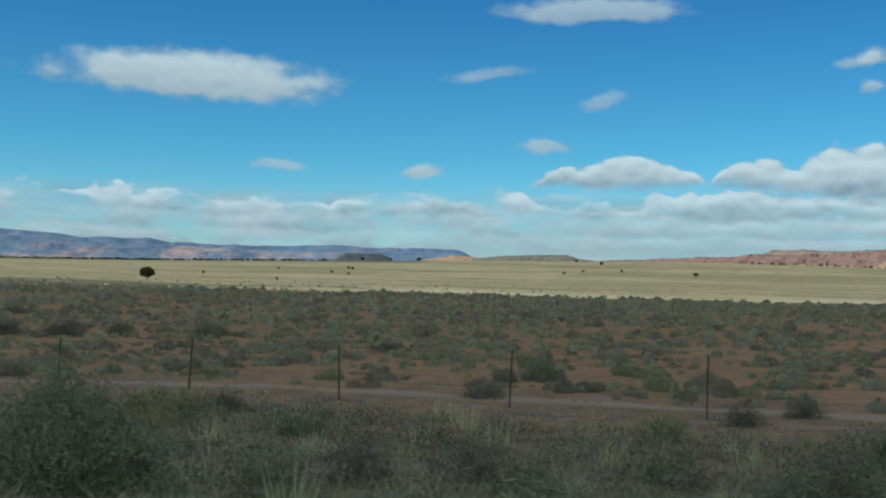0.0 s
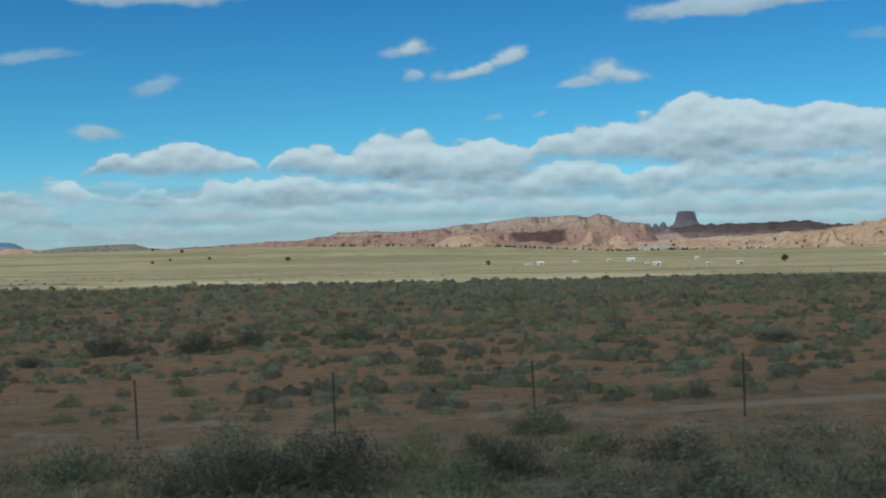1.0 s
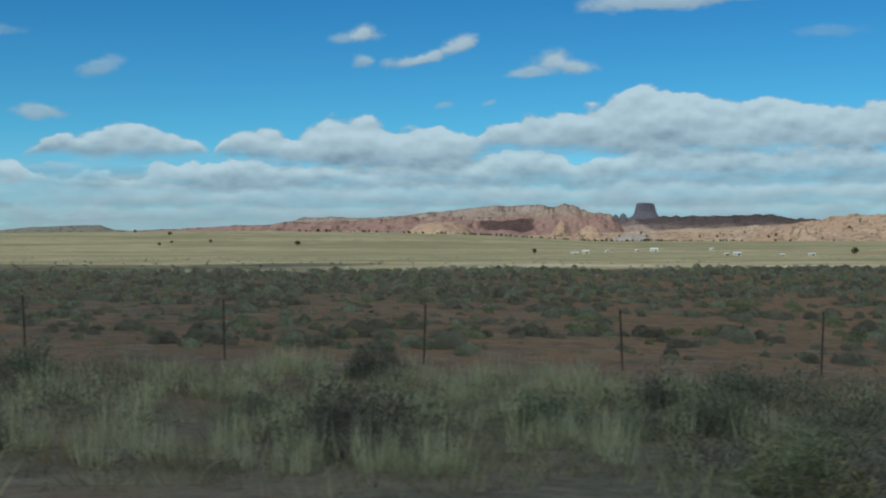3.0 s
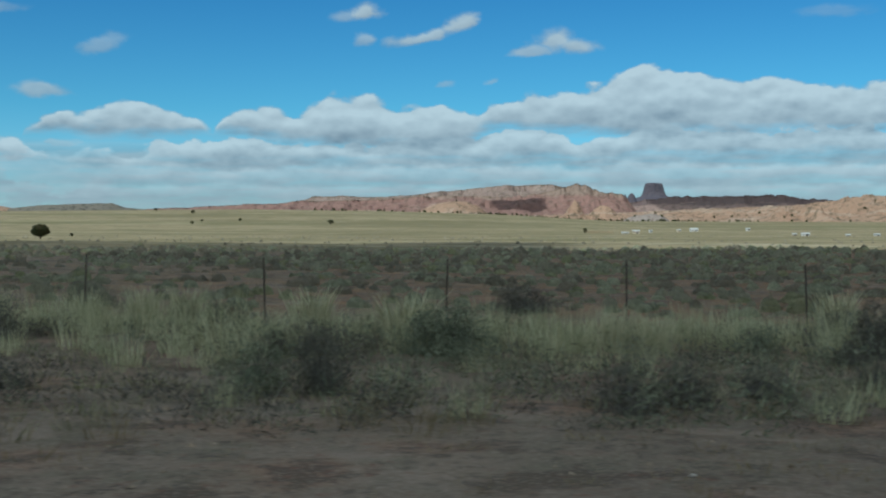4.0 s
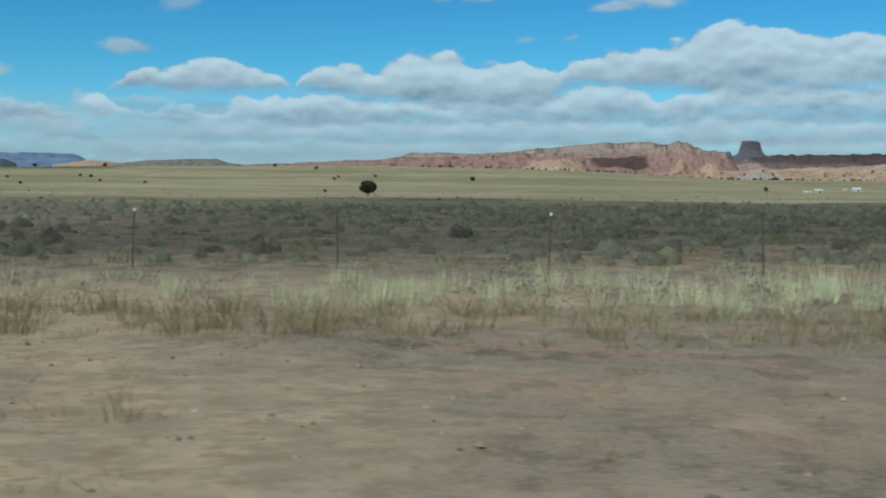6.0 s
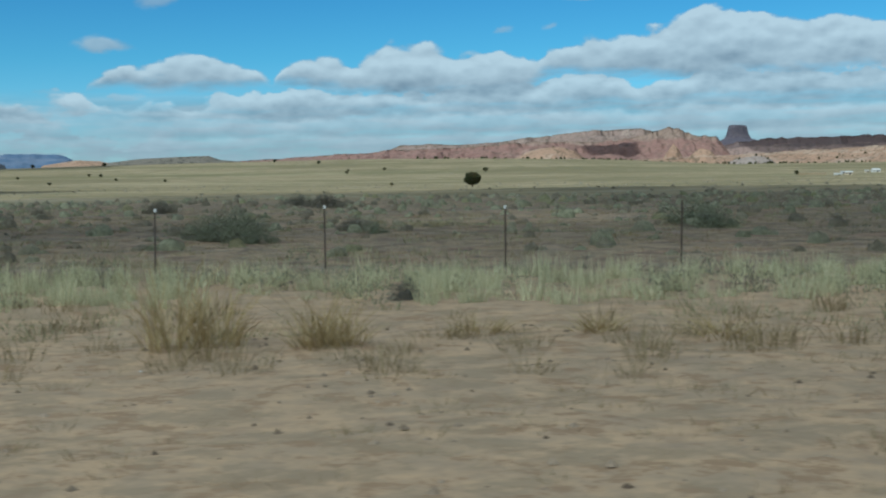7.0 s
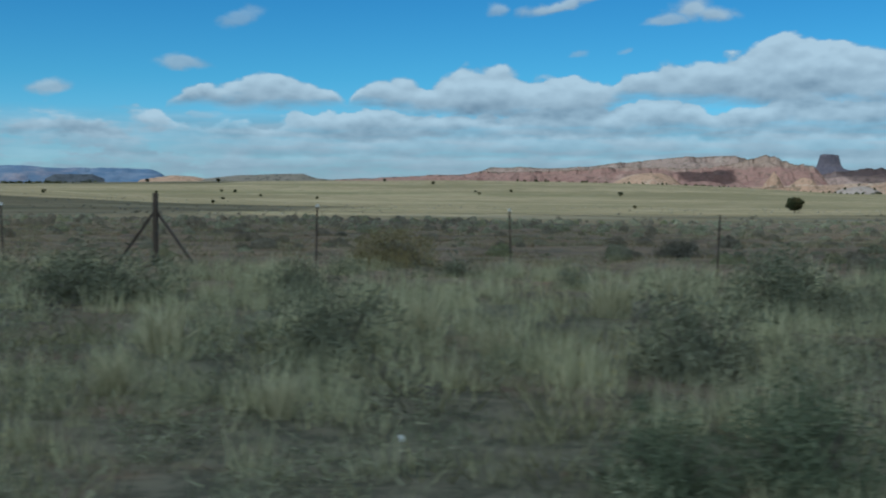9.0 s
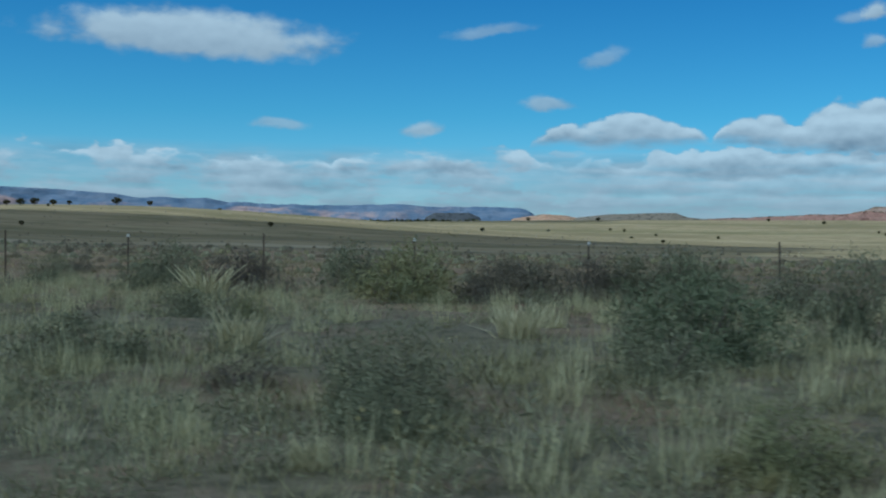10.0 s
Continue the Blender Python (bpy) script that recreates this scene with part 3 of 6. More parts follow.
# ============================ mesas and ridges ============================
def mesa(name, label, mat, az, dist, deep, tops, seen_from=-41.0, foot_drop=12.0, cols=300, rows=44, seed=1, cliff=0.6, scree=0.5, rim=0.12, lumps=0.12, size=160.0, cap=None, cliff_label=""):
    """A landform that spans the azimuths az at the distance dist from a place on the road; tops are (azimuth, elevation) of its upper edge.
    Up to the share cliff of its depth it is a scree slope that climbs to the share scree of its height; above that stand ledges."""
    a = np.linspace(az[0], az[1], cols)
    s = np.concatenate([np.linspace(0, 1, rows - 8), 1.0 + np.linspace(0.12, 1.0, 8)])
    A, S = np.meshgrid(a, s)
    R = dist + deep * (S - 0.75)
    X, Y = seen_from + R * np.sin(np.radians(A)), R * np.cos(np.radians(A))
    el = np.interp(a, [t[0] for t in tops], [t[1] for t in tops])
    top = EYE + dist * np.tan(np.radians(el))
    q = np.clip(S + (fbm(X, Y * 0.15, size, 5, 0.55, seed) - 0.5) * 4 * rim * step(0.05, 0.4, S), 0, 1)
    low = scree * np.clip(q / cliff, 0, 1) ** 1.25
    ledges = 0.0
    for k, share in enumerate((0.4, 0.25, 0.35)):
        start = cliff + (1 - cliff) * (0.02 + 0.3 * k)
        ledges = ledges + (1 - scree) * share * step(start, start + 0.1 * (1 - cliff) + 0.02, q)
    prof = np.where(S > 1.0, 1.0 - step(1.35, 2.0, S) * 1.1, np.clip(low + ledges, 0, 1))
    base = ground_z(X, Y) - foot_drop
    fade = step(0, 0.06, (A - az[0]) / (az[1] - az[0])) * step(0, 0.06, (az[1] - A) / (az[1] - az[0]))
    tall = np.maximum(top[None, :] - base, 0)
    body = tall * prof * fade
    body = body * (1 + lumps * (fbm(X, Y, size * 0.7, 6, 0.6, seed + 3) - 0.5) * 2 * (1 - 0.75 * step(0.85, 1.0, S)))
    Z = base + body
    co, faces = np.stack([X, Y, Z], -1).reshape(-1, 3), grid_faces(*A.shape)
    if cliff_label:
        # scree below, the cliffs above as a part of their own
        k = int(np.searchsorted(s, cliff * 0.92))
        ob = new(name, mesh_from(name, co[:(k + 1) * cols], grid_faces(k + 1, cols), [mat], True))
        upper = new("cliff", mesh_from("cliff", co[k * cols:], grid_faces(len(s) - k, cols), [mat], True))
        upper.parent = ob
        tagged(upper, cliff_label)
    else:
        ob = new(name, mesh_from(name, co, faces, [mat], True))
    if cap:
        # the hard layer at the brink: a low cliff with a back that sinks into the plateau
        hit = np.argmax(prof >= 0.985, axis=0)
        c = np.arange(cols)
        bx, by, bz = X[hit, c], Y[hit, c], Z[hit, c]
        sx, sy = np.sin(np.radians(a)), np.cos(np.radians(a))
        tall_here = cap[1] * (0.35 + 1.3 * fbm(bx, by, 60.0, 4, 0.6, seed + 5)) * fade[0]
        band = []
        for back, up in ((-5.0, -1.0), (-4.0, 0.25), (2.0, 0.30), (40.0, 0.0), (60.0, -0.6)):
            wob = (fbm(bx, by + back, 25.0, 3, 0.6, seed + 6) - 0.5) * 6.0
            band.append(np.stack([bx + sx * (back + wob), by + sy * (back + wob), bz + up * tall_here], -1))
        rock = new("caprock", mesh_from("caprock", np.concatenate(band), grid_faces(5, cols), [cap[0]], False))
        rock.parent = ob
        tagged(rock, cap[2])
    return tagged(ob, label, "rock formation")


def dome(name, label, mat, az, dist, el, wide, deep, seen_from=-41.0, seed=1, sharp=2.0):
    """A rounded or pointed rock at the foot of the ridge."""
    cx, cy = seen_from + dist * math.sin(radians(az)), dist * math.cos(radians(az))
    foot = ground_at(cx, cy) - 8
    top = EYE + dist * math.tan(radians(el))
    u = np.linspace(-1, 1, 34)
    U, V = np.meshgrid(u, u)
    X, Y = cx + U * wide, cy + V * deep
    r = np.hypot(U, V) * (1 + 0.5 * (fbm(X, Y, wide * 0.6, 4, 0.5, seed) - 0.5))
    Z = foot + (top - foot) * np.clip(1 - r ** sharp, -0.1, 1) * (1 + 0.3 * (fbm(X, Y, wide * 0.3, 4, 0.5, seed + 1) - 0.5))
    ob = new(name, mesh_from(name, np.stack([X, Y, Z], -1).reshape(-1, 3), grid_faces(*U.shape), [mat], True))
    return tagged(ob, label, "rock formation")


mesa("plateau", "tan and grey plateau that slopes up behind the red ridge", PLATEAU_ROCK, (-9.0, 7.5), 3420, 640,
     [(-9, 1.3), (-7.6, 1.5), (-7.2, 1.66), (-5.0, 1.64), (-2.4, 1.74), (-1.4, 1.92), (0, 2.05), (2, 2.24), (3.6, 2.32), (4.3, 2.30), (4.7, 2.2), (5.4, 1.8), (7.5, 1.5)],
     cols=420, rows=70, seed=12, cliff=0.35, scree=0.45, rim=0.10, lumps=0.08, size=120.0, cap=(SCRUB_ROCK, 3.0, "dark scrub-covered rim of the plateau"))
mesa("sandstone_ridge", "long ridge of red layered sandstone cliffs", RED_ROCK, (-17.0, 9.0), 3050, 560,
     [(-17, 0.9), (-12, 1.2), (-8, 1.42), (-6.5, 1.52), (-4.5, 1.56), (-2.4, 1.60), (-1.0, 1.66), (0.6, 1.74), (2.2, 1.70), (3.4, 1.84), (4.2, 1.92), (4.7, 2.16), (5.3, 2.32), (5.7, 2.20), (6.4, 1.9), (7.6, 1.72), (9, 1.4)],
     cols=460, rows=90, seed=2, cliff=0.5, scree=0.5, rim=0.12, lumps=0.14, size=90.0, cap=(SCRUB_ROCK, 2.5, "dark scrub-covered rim of the ridge"))
mesa("slickrock_slope", "pale orange slickrock slope along the foot of the ridge", PALE_ROCK, (-10.0, 21.0), 2550, 520,
     [(-10, 0.8), (-5, 1.0), (-2, 0.95), (1.2, 0.8), (4.0, 0.85), (7.0, 0.95), (10, 1.1), (14, 1.2), (17, 1.25), (21, 1.1)],
     cols=380, rows=40, seed=5, cliff=0.85, scree=0.9, rim=0.22, lumps=0.4, size=110.0, cliff_label="low broken ledges")
mesa("slickrock_hill", "broken pale orange slickrock hill with dark ledges", PALE_ROCK, (16.0, 36.0), 2600, 560,
     [(16, 0.9), (18, 1.22), (20.5, 1.42), (22, 1.52), (25, 1.42), (26.5, 1.3), (28, 1.2), (31, 1.1), (36, 1.1)],
     seen_from=-228.0, cols=380, rows=60, seed=11, cliff=0.45, scree=0.42, rim=0.3, lumps=0.3, size=80.0, cliff_label="broken slickrock ledges")
dome("tan_dome", "smooth tan sandstone dome before the ridge", PALE_ROCK, -0.9, 2600, 1.42, 95, 120, seed=3, sharp=2.4)
dome("cone_rock", "pointed pale rock cone before the ridge", PALE_ROCK, 4.95, 2620, 1.55, 34, 60, seed=4, sharp=1.1)
dome("round_rock", "rounded orange rock before the ridge", PALE_ROCK, 6.3, 2600, 1.22, 42, 60, seed=6)
mesa("dark_mesa", "low dark mesa of brown rock with a flat top", DARK_ROCK, (6.5, 20.0), 3250, 420,
     [(6.5, 1.2), (8.5, 1.5), (10.3, 1.56), (11.2, 1.70), (13.4, 1.66), (15.3, 1.64), (16.0, 1.45), (20, 1.42)], seed=3, cliff=0.4, scree=0.4, rim=0.12, lumps=0.14, size=90.0, cap=(DARK_ROCK, 6.0, "dark cliff band"))
mesa("far_mesa", "low brown mesa on the horizon", DARK_ROCK, (15.0, 37.0), 3900, 420,
     [(15, 1.38), (20, 1.45), (25, 1.42), (27.5, 1.45), (29.0, 1.72), (30, 1.5), (32, 1.62), (37, 1.5)], seen_from=-228.0, seed=8, rim=0.08, cliff_label="brown cliff band")
mesa("long_mesa", "long mesa with cliffs on the horizon, painted mauve for haze", HAZED_MESA_ROCK, (-59.5, -18.9), 4750, 460,
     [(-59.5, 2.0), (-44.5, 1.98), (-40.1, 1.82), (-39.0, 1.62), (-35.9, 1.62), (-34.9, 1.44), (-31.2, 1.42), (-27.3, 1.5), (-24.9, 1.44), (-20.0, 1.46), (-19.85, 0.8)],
     seen_from=-134.0, cols=520, seed=4, cliff=0.55, scree=0.5, rim=0.1, lumps=0.15, size=260.0, cliff_label="cliffs above the scree, painted blue-grey for haze and cloud shade")
mesa("low_mesa", "low grey mesa dotted with scrub", GREY_ROCK, (-19.8, -13.0), 2900, 300, [(-19.8, 1.0), (-18.0, 1.2), (-14.9, 1.3), (-14.3, 1.12), (-13, 1.0)], seen_from=-134.0, seed=6, cols=120)
mesa("sand_hill", "pale sand hill under the end of the mesa", PALE_ROCK, (-22.4, -18.4), 3300, 260, [(-22.4, 0.9), (-20.7, 1.16), (-19.7, 1.12), (-18.4, 0.9)], seen_from=-134.0, seed=7, cols=80, cliff=0.9, scree=0.95)
mesa("knoll", "dark flat-topped knoll on the plain", BASALT, (-26.4, -23.6), 3300, 240, [(-26.4, 0.9), (-25.9, 1.15), (-24.3, 1.17), (-23.6, 0.9)], seen_from=-134.0, seed=9, cols=80, cliff=0.3)


def butte(name, label, az, el, half, dist, levels, seed, seen_from=-134.0):
    """A steep-walled butte on a skirt of scree, fluted all round; levels are (height, radius) shares."""
    cx, cy = seen_from + dist * math.sin(radians(az)), dist * math.cos(radians(az))
    top, foot = EYE + dist * math.tan(radians(el)), ground_at(cx, cy) - 10
    r0 = dist * math.tan(radians(half))
    h = np.interp(np.linspace(0, 1, 34), np.linspace(0, 1, len(levels)), [v[0] for v in levels])
    r = np.interp(np.linspace(0, 1, 34), np.linspace(0, 1, len(levels)), [v[1] for v in levels])
    th = np.linspace(0, 2 * math.pi, 73)[:-1]
    TH, H = np.meshgrid(th, h)
    ring = np.cos(TH) * 90 + 400, np.sin(TH) * 90 + 400 + H * 25
    flute = 1 + 0.30 * (fbm(*ring, 50.0, 4, 0.55, seed) - 0.5)
    RR = r[:, None] * r0 * flute
    Z = foot + (top - foot) * H * (1 + 0.05 * (fbm(np.cos(TH) * RR, np.sin(TH) * RR, 40.0, 3, 0.5, seed + 2) - 0.5))
    i = np.arange(34 * 72).reshape(34, 72)
    j = np.roll(i, -1, 1)
    faces = np.stack([i[:-1], j[:-1], j[1:], i[1:]], -1).reshape(-1, 4)
    co = np.stack([cx + RR * np.cos(TH), cy + 0.8 * RR * np.sin(TH), Z], -1).reshape(-1, 3)
    ob = new(name, mesh_from(name, co, faces, [BUTTE_ROCK], True))
    return tagged(ob, label, "butte")


butte("butte", "steep dark butte with a flat top on a scree skirt", 10.45, 2.28, 0.40, 4750,
      [(0, 6.0), (0.52, 4.2), (0.62, 3.2), (0.68, 2.0), (0.72, 1.52), (0.79, 1.30), (0.9, 1.14), (0.975, 1.03), (1.0, 0.93), (1.0, 0.0)], 1)
butte("rock_spire", "narrow dark rock spire with a ragged top", 25.2, 2.22, 0.17, 4600,
      [(0, 9.0), (0.5, 5.4), (0.60, 4.0), (0.66, 2.7), (0.72, 2.0), (0.84, 1.65), (0.91, 1.35), (0.97, 0.85), (1.0, 0.5), (1.0, 0.0)], 2)


for k, (az, el, half) in enumerate([(8.95, 1.80, 0.13), (8.6, 1.74, 0.12), (8.2, 1.76, 0.16), (7.7, 1.82, 0.2)]):
    butte("rock_pinnacle", "small dark rock pinnacle beside the butte", az, el, half, 4600,
          [(0, 5.0), (0.6, 3.2), (0.75, 2.2), (0.86, 1.5), (0.95, 1.0), (1.0, 0.4), (1.0, 0.0)], 5 + k, seen_from=-95.0)
WHITE_ROCK = rock_material("white_grey_slickrock", (0.25, 0.20, 0.17), (0.28, 0.23, 0.20), (0.32, 0.28, 0.25), (0.20, 0.15, 0.12))
dome("white_slab", "bare whitish slickrock slab below the dark mesa", WHITE_ROCK, 9.45, 2350, 0.80, 60, 50, seen_from=-95.0, seed=9, sharp=3.0)


# ============================ clouds that shade the land ============================
def cloud_material(name, thin):
    """Cloud that lets the share thin of the sunlight through."""
    m = material(name, lambda n, p: n.mix(n.noise(p, 0.01), (0.78, 0.8, 0.82), (0.88, 0.88, 0.88)), 1.0)
    n = m.node_tree
    out = next(v for v in n.nodes if v.type == "OUTPUT_MATERIAL")
    solid = out.inputs[0].links[0].from_socket
    clear, mixed = n.nodes.new("ShaderNodeBsdfTransparent"), n.nodes.new("ShaderNodeMixShader")
    mixed.inputs[0].default_value = thin ** 0.5
    n.links.new(solid, mixed.inputs[1]), n.links.new(clear.outputs[0], mixed.inputs[2]), n.links.new(mixed.outputs[0], out.inputs[0])
    return m


THICK, THIN = cloud_material("thick_cloud", 0.06), cloud_material("thin_cloud", 0.92)
DEEP = cloud_material("deep_cloud", 0.30)
DIM = cloud_material("grey_cloud", 0.30)
DUSK = cloud_material("heavy_cloud", 0.5)
HALF = cloud_material("broken_cloud", 0.72)
VEIL = cloud_material("veil_cloud", 0.68)


def shade_cloud(x, y, height, mat, seed, label="flat-based white cumulus cloud drifting over the plain"):
    """A flat-based cumulus whose shadow covers the ranges x and y of the ground."""
    k = height / TO_SUN.z
    wide, deep = (x[1] - x[0]) / 2, (y[1] - y[0]) / 2
    cx, cy = (x[0] + x[1]) / 2 + TO_SUN.x * k, (y[0] + y[1]) / 2 + TO_SUN.y * k
    th = np.linspace(0, 2 * math.pi, 241)[:-1]
    box = 1 / (np.abs(np.cos(th)) ** 9 + np.abs(np.sin(th)) ** 9) ** (1 / 9)
    ex, ey = box * np.cos(th), box * np.sin(th)
    fray = (fbm(cx + ex * wide, cy + ey * deep, 90.0, 5, 0.6, seed) - 0.5) * 26.0
    rows = []
    for h, r in [(0, 0.0), (0, 0.96), (14, 1.0), (40, 0.96), (75, 0.82), (100, 0.6), (110, 0.3), (112, 0.0)]:
        lump = 1 + 0.12 * np.sin(th * 9 + h * 0.05 + seed)
        rows.append(np.stack([cx + r * ex * (wide + fray), cy + r * ey * (deep + fray), height + h * lump], -1))
    i = np.arange(len(rows) * 240).reshape(len(rows), 240)
    j = np.roll(i, -1, 1)
    ob = new("cloud", mesh_from("cloud", np.concatenate(rows), np.stack([i[:-1], j[:-1], j[1:], i[1:]], -1).reshape(-1, 4), [mat], True))
    return tagged(ob, label, "cloud", "clouds overhead", kind="structure")


shade_cloud((-168, 1100), (-700, 117), 700, THICK, 1)
shade_cloud((-1300, -240), (-700, 158), 700, DEEP, 2)
shade_cloud((-262, -150), (24, 130), 820, HALF, 3)
shade_cloud((-184, -150), (22, 126), 730, DEEP, 12)
shade_cloud((-275, -208), (23, 156), 690, DUSK, 13)
shade_cloud((-252, -150), (-500, 27), 640, THIN, 4, "thin white cloud veil above the road")
shade_cloud((-262, -214), (-500, 26), 560, VEIL, 9, "thin white cloud veil above the road")
shade_cloud((-1300, -300), (90, 310), 760, THICK, 8)
shade_cloud((500, 1120), (2950, 5000), 1100, DIM, 5)
shade_cloud((1400, 2700), (3350, 5000), 1150, DIM, 10)
shade_cloud((60, 162), (2925, 3115), 1000, THICK, 6)
shade_cloud((-2600, -700), (1500, 1800), 900, THICK, 7)

# ============================ fence ============================
def metal_paint(n, p):
    return n.mix(n.noise(p, 14.0), (0.045, 0.04, 0.035), (0.11, 0.075, 0.05))


STEEL = material("rusted_green_steel", metal_paint, 0.7, None, 0.4)
WHITE = material("white_paint", lambda n, p: n.mix(n.noise(p, 20.0), (0.62, 0.62, 0.6), (0.8, 0.8, 0.78)), 0.7)
WIRE = material("galvanised_wire", lambda n, p: n.mix(n.noise(p, 10.0), (0.12, 0.11, 0.10), (0.22, 0.21, 0.2)), 0.5)
POST_TOP = 1.18


def t_post_mesh():
    """A steel T-post: web, flange and spade-shaped anchor in the soil."""
    bm = bmesh.new()
    for w, d, oy in ((0.034, 0.009, 0.0), (0.010, 0.036, 0.020)):
        r = bmesh.ops.create_cube(bm, size=1.0)
        for v in r["verts"]:
            v.co = Vector((v.co.x * w, v.co.y * d + oy, (v.co.z + 0.5) * (POST_TOP + 0.3) - 0.3))
    return bm


def build_fence():
    fence = tagged(new("fence"), "barbed-wire fence on rusted steel T-posts with some white tops", "fence")
    fence.location = (0, FENCE_Y, 0)
    bm = t_post_mesh()
    post_me = bpy.data.meshes.new("post")
    bm.to_mesh(post_me), bm.free()
    post_me.materials.append(STEEL)
    bm = bmesh.new()
    r = bmesh.ops.create_cube(bm, size=1.0)
    for v in r["verts"]:
        v.co = Vector((v.co.x * 0.040, v.co.y * 0.05 + 0.016, v.co.z * 0.06 + POST_TOP - 0.025))
    cap_me = bpy.data.meshes.new("post_tip")
    bm.to_mesh(cap_me), bm.free()
    cap_me.materials.append(WHITE)
    rng = random.Random(4)
    # where a post is known; between two of these they stand evenly
    known = [33.0, -4.22, -8.11, -11.93, -15.73, -19.43, -22.97, -26.84, -30.59, -34.34, -49.07, -52.64, -56.45, -60.17, -89.94, -93.9, -98.24, -102.38, -119.32, -123.12, -126.63, -130.55, -134.34, -138.1, -141.63,
             -145.48, -149.27, -151.5, -154.88, -158.33, -186.07, -189.33, -192.73, -195.98, -199.28, -202.44, -205.58, -208.9, -212.01, -215.18, -218.49, -221.98, -225.43, -228.92, -232.1, -239.31, -243.1, -246.81,
             -249.96, -256.16, -260.0, -263.64, -322.0]
    xs = []
    for a, b in zip(known[:-1], known[1:]):
        gaps = max(1, round((a - b) / 3.72))
        xs += [a + (b - a) * k / gaps for k in range(gaps)]
    for x in xs:
        ob = new("post", post_me)
        ob.parent = fence
        ob.matrix_basis = pose(x, 0, float(fence_z(x)) + rng.uniform(-0.06, 0.04), rng.uniform(-2.5, 2.5), rng.uniform(-2.5, 2.5), rng.uniform(-8, 8))
        if x < -138.0 and rng.random() < 0.4:
            tip = new("post_tip", cap_me)
            tip.parent = ob
    for h in (0.42, 0.68, 0.92, 1.10):
        pts = []
        for a, b in zip(xs[:-1], xs[1:]):
            for k in range(4):
                t = k / 4
                x = a + (b - a) * t
                pts.append((x, -0.01, float(fence_z(a) * (1 - t) + fence_z(b) * t) + h - 0.03 * math.sin(math.pi * t)))
        p = np.array(pts)
        r = 0.0022
        v = np.concatenate([p + (0, r, 0), p + (0, -0.5 * r, r), p + (0, -0.5 * r, -r)])
        m = len(p)
        i = np.arange(m - 1)
        f = np.concatenate([np.stack([i + a * m, i + 1 + a * m, i + 1 + b * m, i + b * m], -1) for a, b in ((0, 1), (1, 2), (2, 0))])
        w = new("wire", mesh_from("wire", v, f, [WIRE]))
        w.parent = fence


build_fence()

# ============================ brush, grass and weeds ============================
def unit(v):
    return v / np.maximum(np.linalg.norm(v, axis=-1, keepdims=True), 1e-9)


def leaf_dome(rng, n, radius, height, length, width, spread_out=0.45, inner=0.45):
    """Leaves and twig tips of a brush: narrow quads over a lumpy dome. Gives vertices (n, 4, 3)."""
    d = unit(rng.normal(size=(n, 3)))
    d[:, 2] = np.abs(d[:, 2]) * 1.15 - 0.12
    d = unit(d)
    bumps = unit(rng.normal(size=(7, 3)) + (0, 0, 0.4))
    lump = 0.80 + 0.30 * np.max(np.clip(d @ bumps.T, 0, 1) ** 6, axis=1) + rng.uniform(-0.06, 0.08, n)
    depth = (inner + (1 - inner) * rng.random(n) ** 0.5) * lump
    p = d * depth[:, None] * (radius, radius, height)
    p[:, 2] = np.maximum(p[:, 2], 0.02 * height) + 0.06 * height
    axis = unit(d * 0.7 + (0, 0, 0.55) + rng.normal(size=(n, 3)) * spread_out)
    side = unit(np.cross(axis, rng.normal(size=(n, 3))))
    l = (length * rng.uniform(0.6, 1.4, n))[:, None]
    w = (width * rng.uniform(0.6, 1.4, n))[:, None]
    a, b = p - axis * l * 0.5, p + axis * l * 0.5
    return np.stack([a - side * w * 0.5, a + side * w * 0.5, b + side * w * 0.22, b - side * w * 0.22], 1)


def bushy_dome(rng, n, radius, height, length, width, lumps=30):
    """Foliage of a bush as many small tufts of leaves over and inside an uneven dome. Gives vertices (n, 4, 3)."""
    d = unit(rng.normal(size=(lumps, 3)))
    d[:, 2] = np.abs(d[:, 2]) * 1.1 - 0.08
    d = unit(d)
    reach = rng.uniform(0.35, 1.0, lumps) * (0.85 + 0.3 * np.sin(3.0 * np.arctan2(d[:, 1], d[:, 0]) + rng.uniform(0, 6)) ** 2)
    at = d * reach[:, None] * (radius, radius, height * 0.86)
    out = []
    for k in range(lumps):
        size = rng.uniform(0.15, 0.40)
        tuft_leaves = leaf_dome(rng, n // lumps, radius * size, height * size * 1.1, length, width, 1.3, 0.2)
        out.append(tuft_leaves + (at[k][0], at[k][1], max(at[k][2] - height * size * 0.45, 0.0)))
    return np.concatenate(out)


def core_dome(radius, height, rings=3, sides=7):
    """The mass of twigs inside a brush."""
    th = np.linspace(0, 2 * math.pi, sides + 1)[:-1]
    rows = [np.stack([radius * math.cos(a) * np.cos(th), radius * math.cos(a) * np.sin(th), 0 * th + height * math.sin(a)], -1) for a in np.linspace(0, 1.55, rings + 1)]
    i = np.arange((rings + 1) * sides).reshape(rings + 1, sides)
    j = np.roll(i, -1, 1)
    return np.concatenate(rows), np.stack([i[:-1], j[:-1], j[1:], i[1:]], -1).reshape(-1, 4)


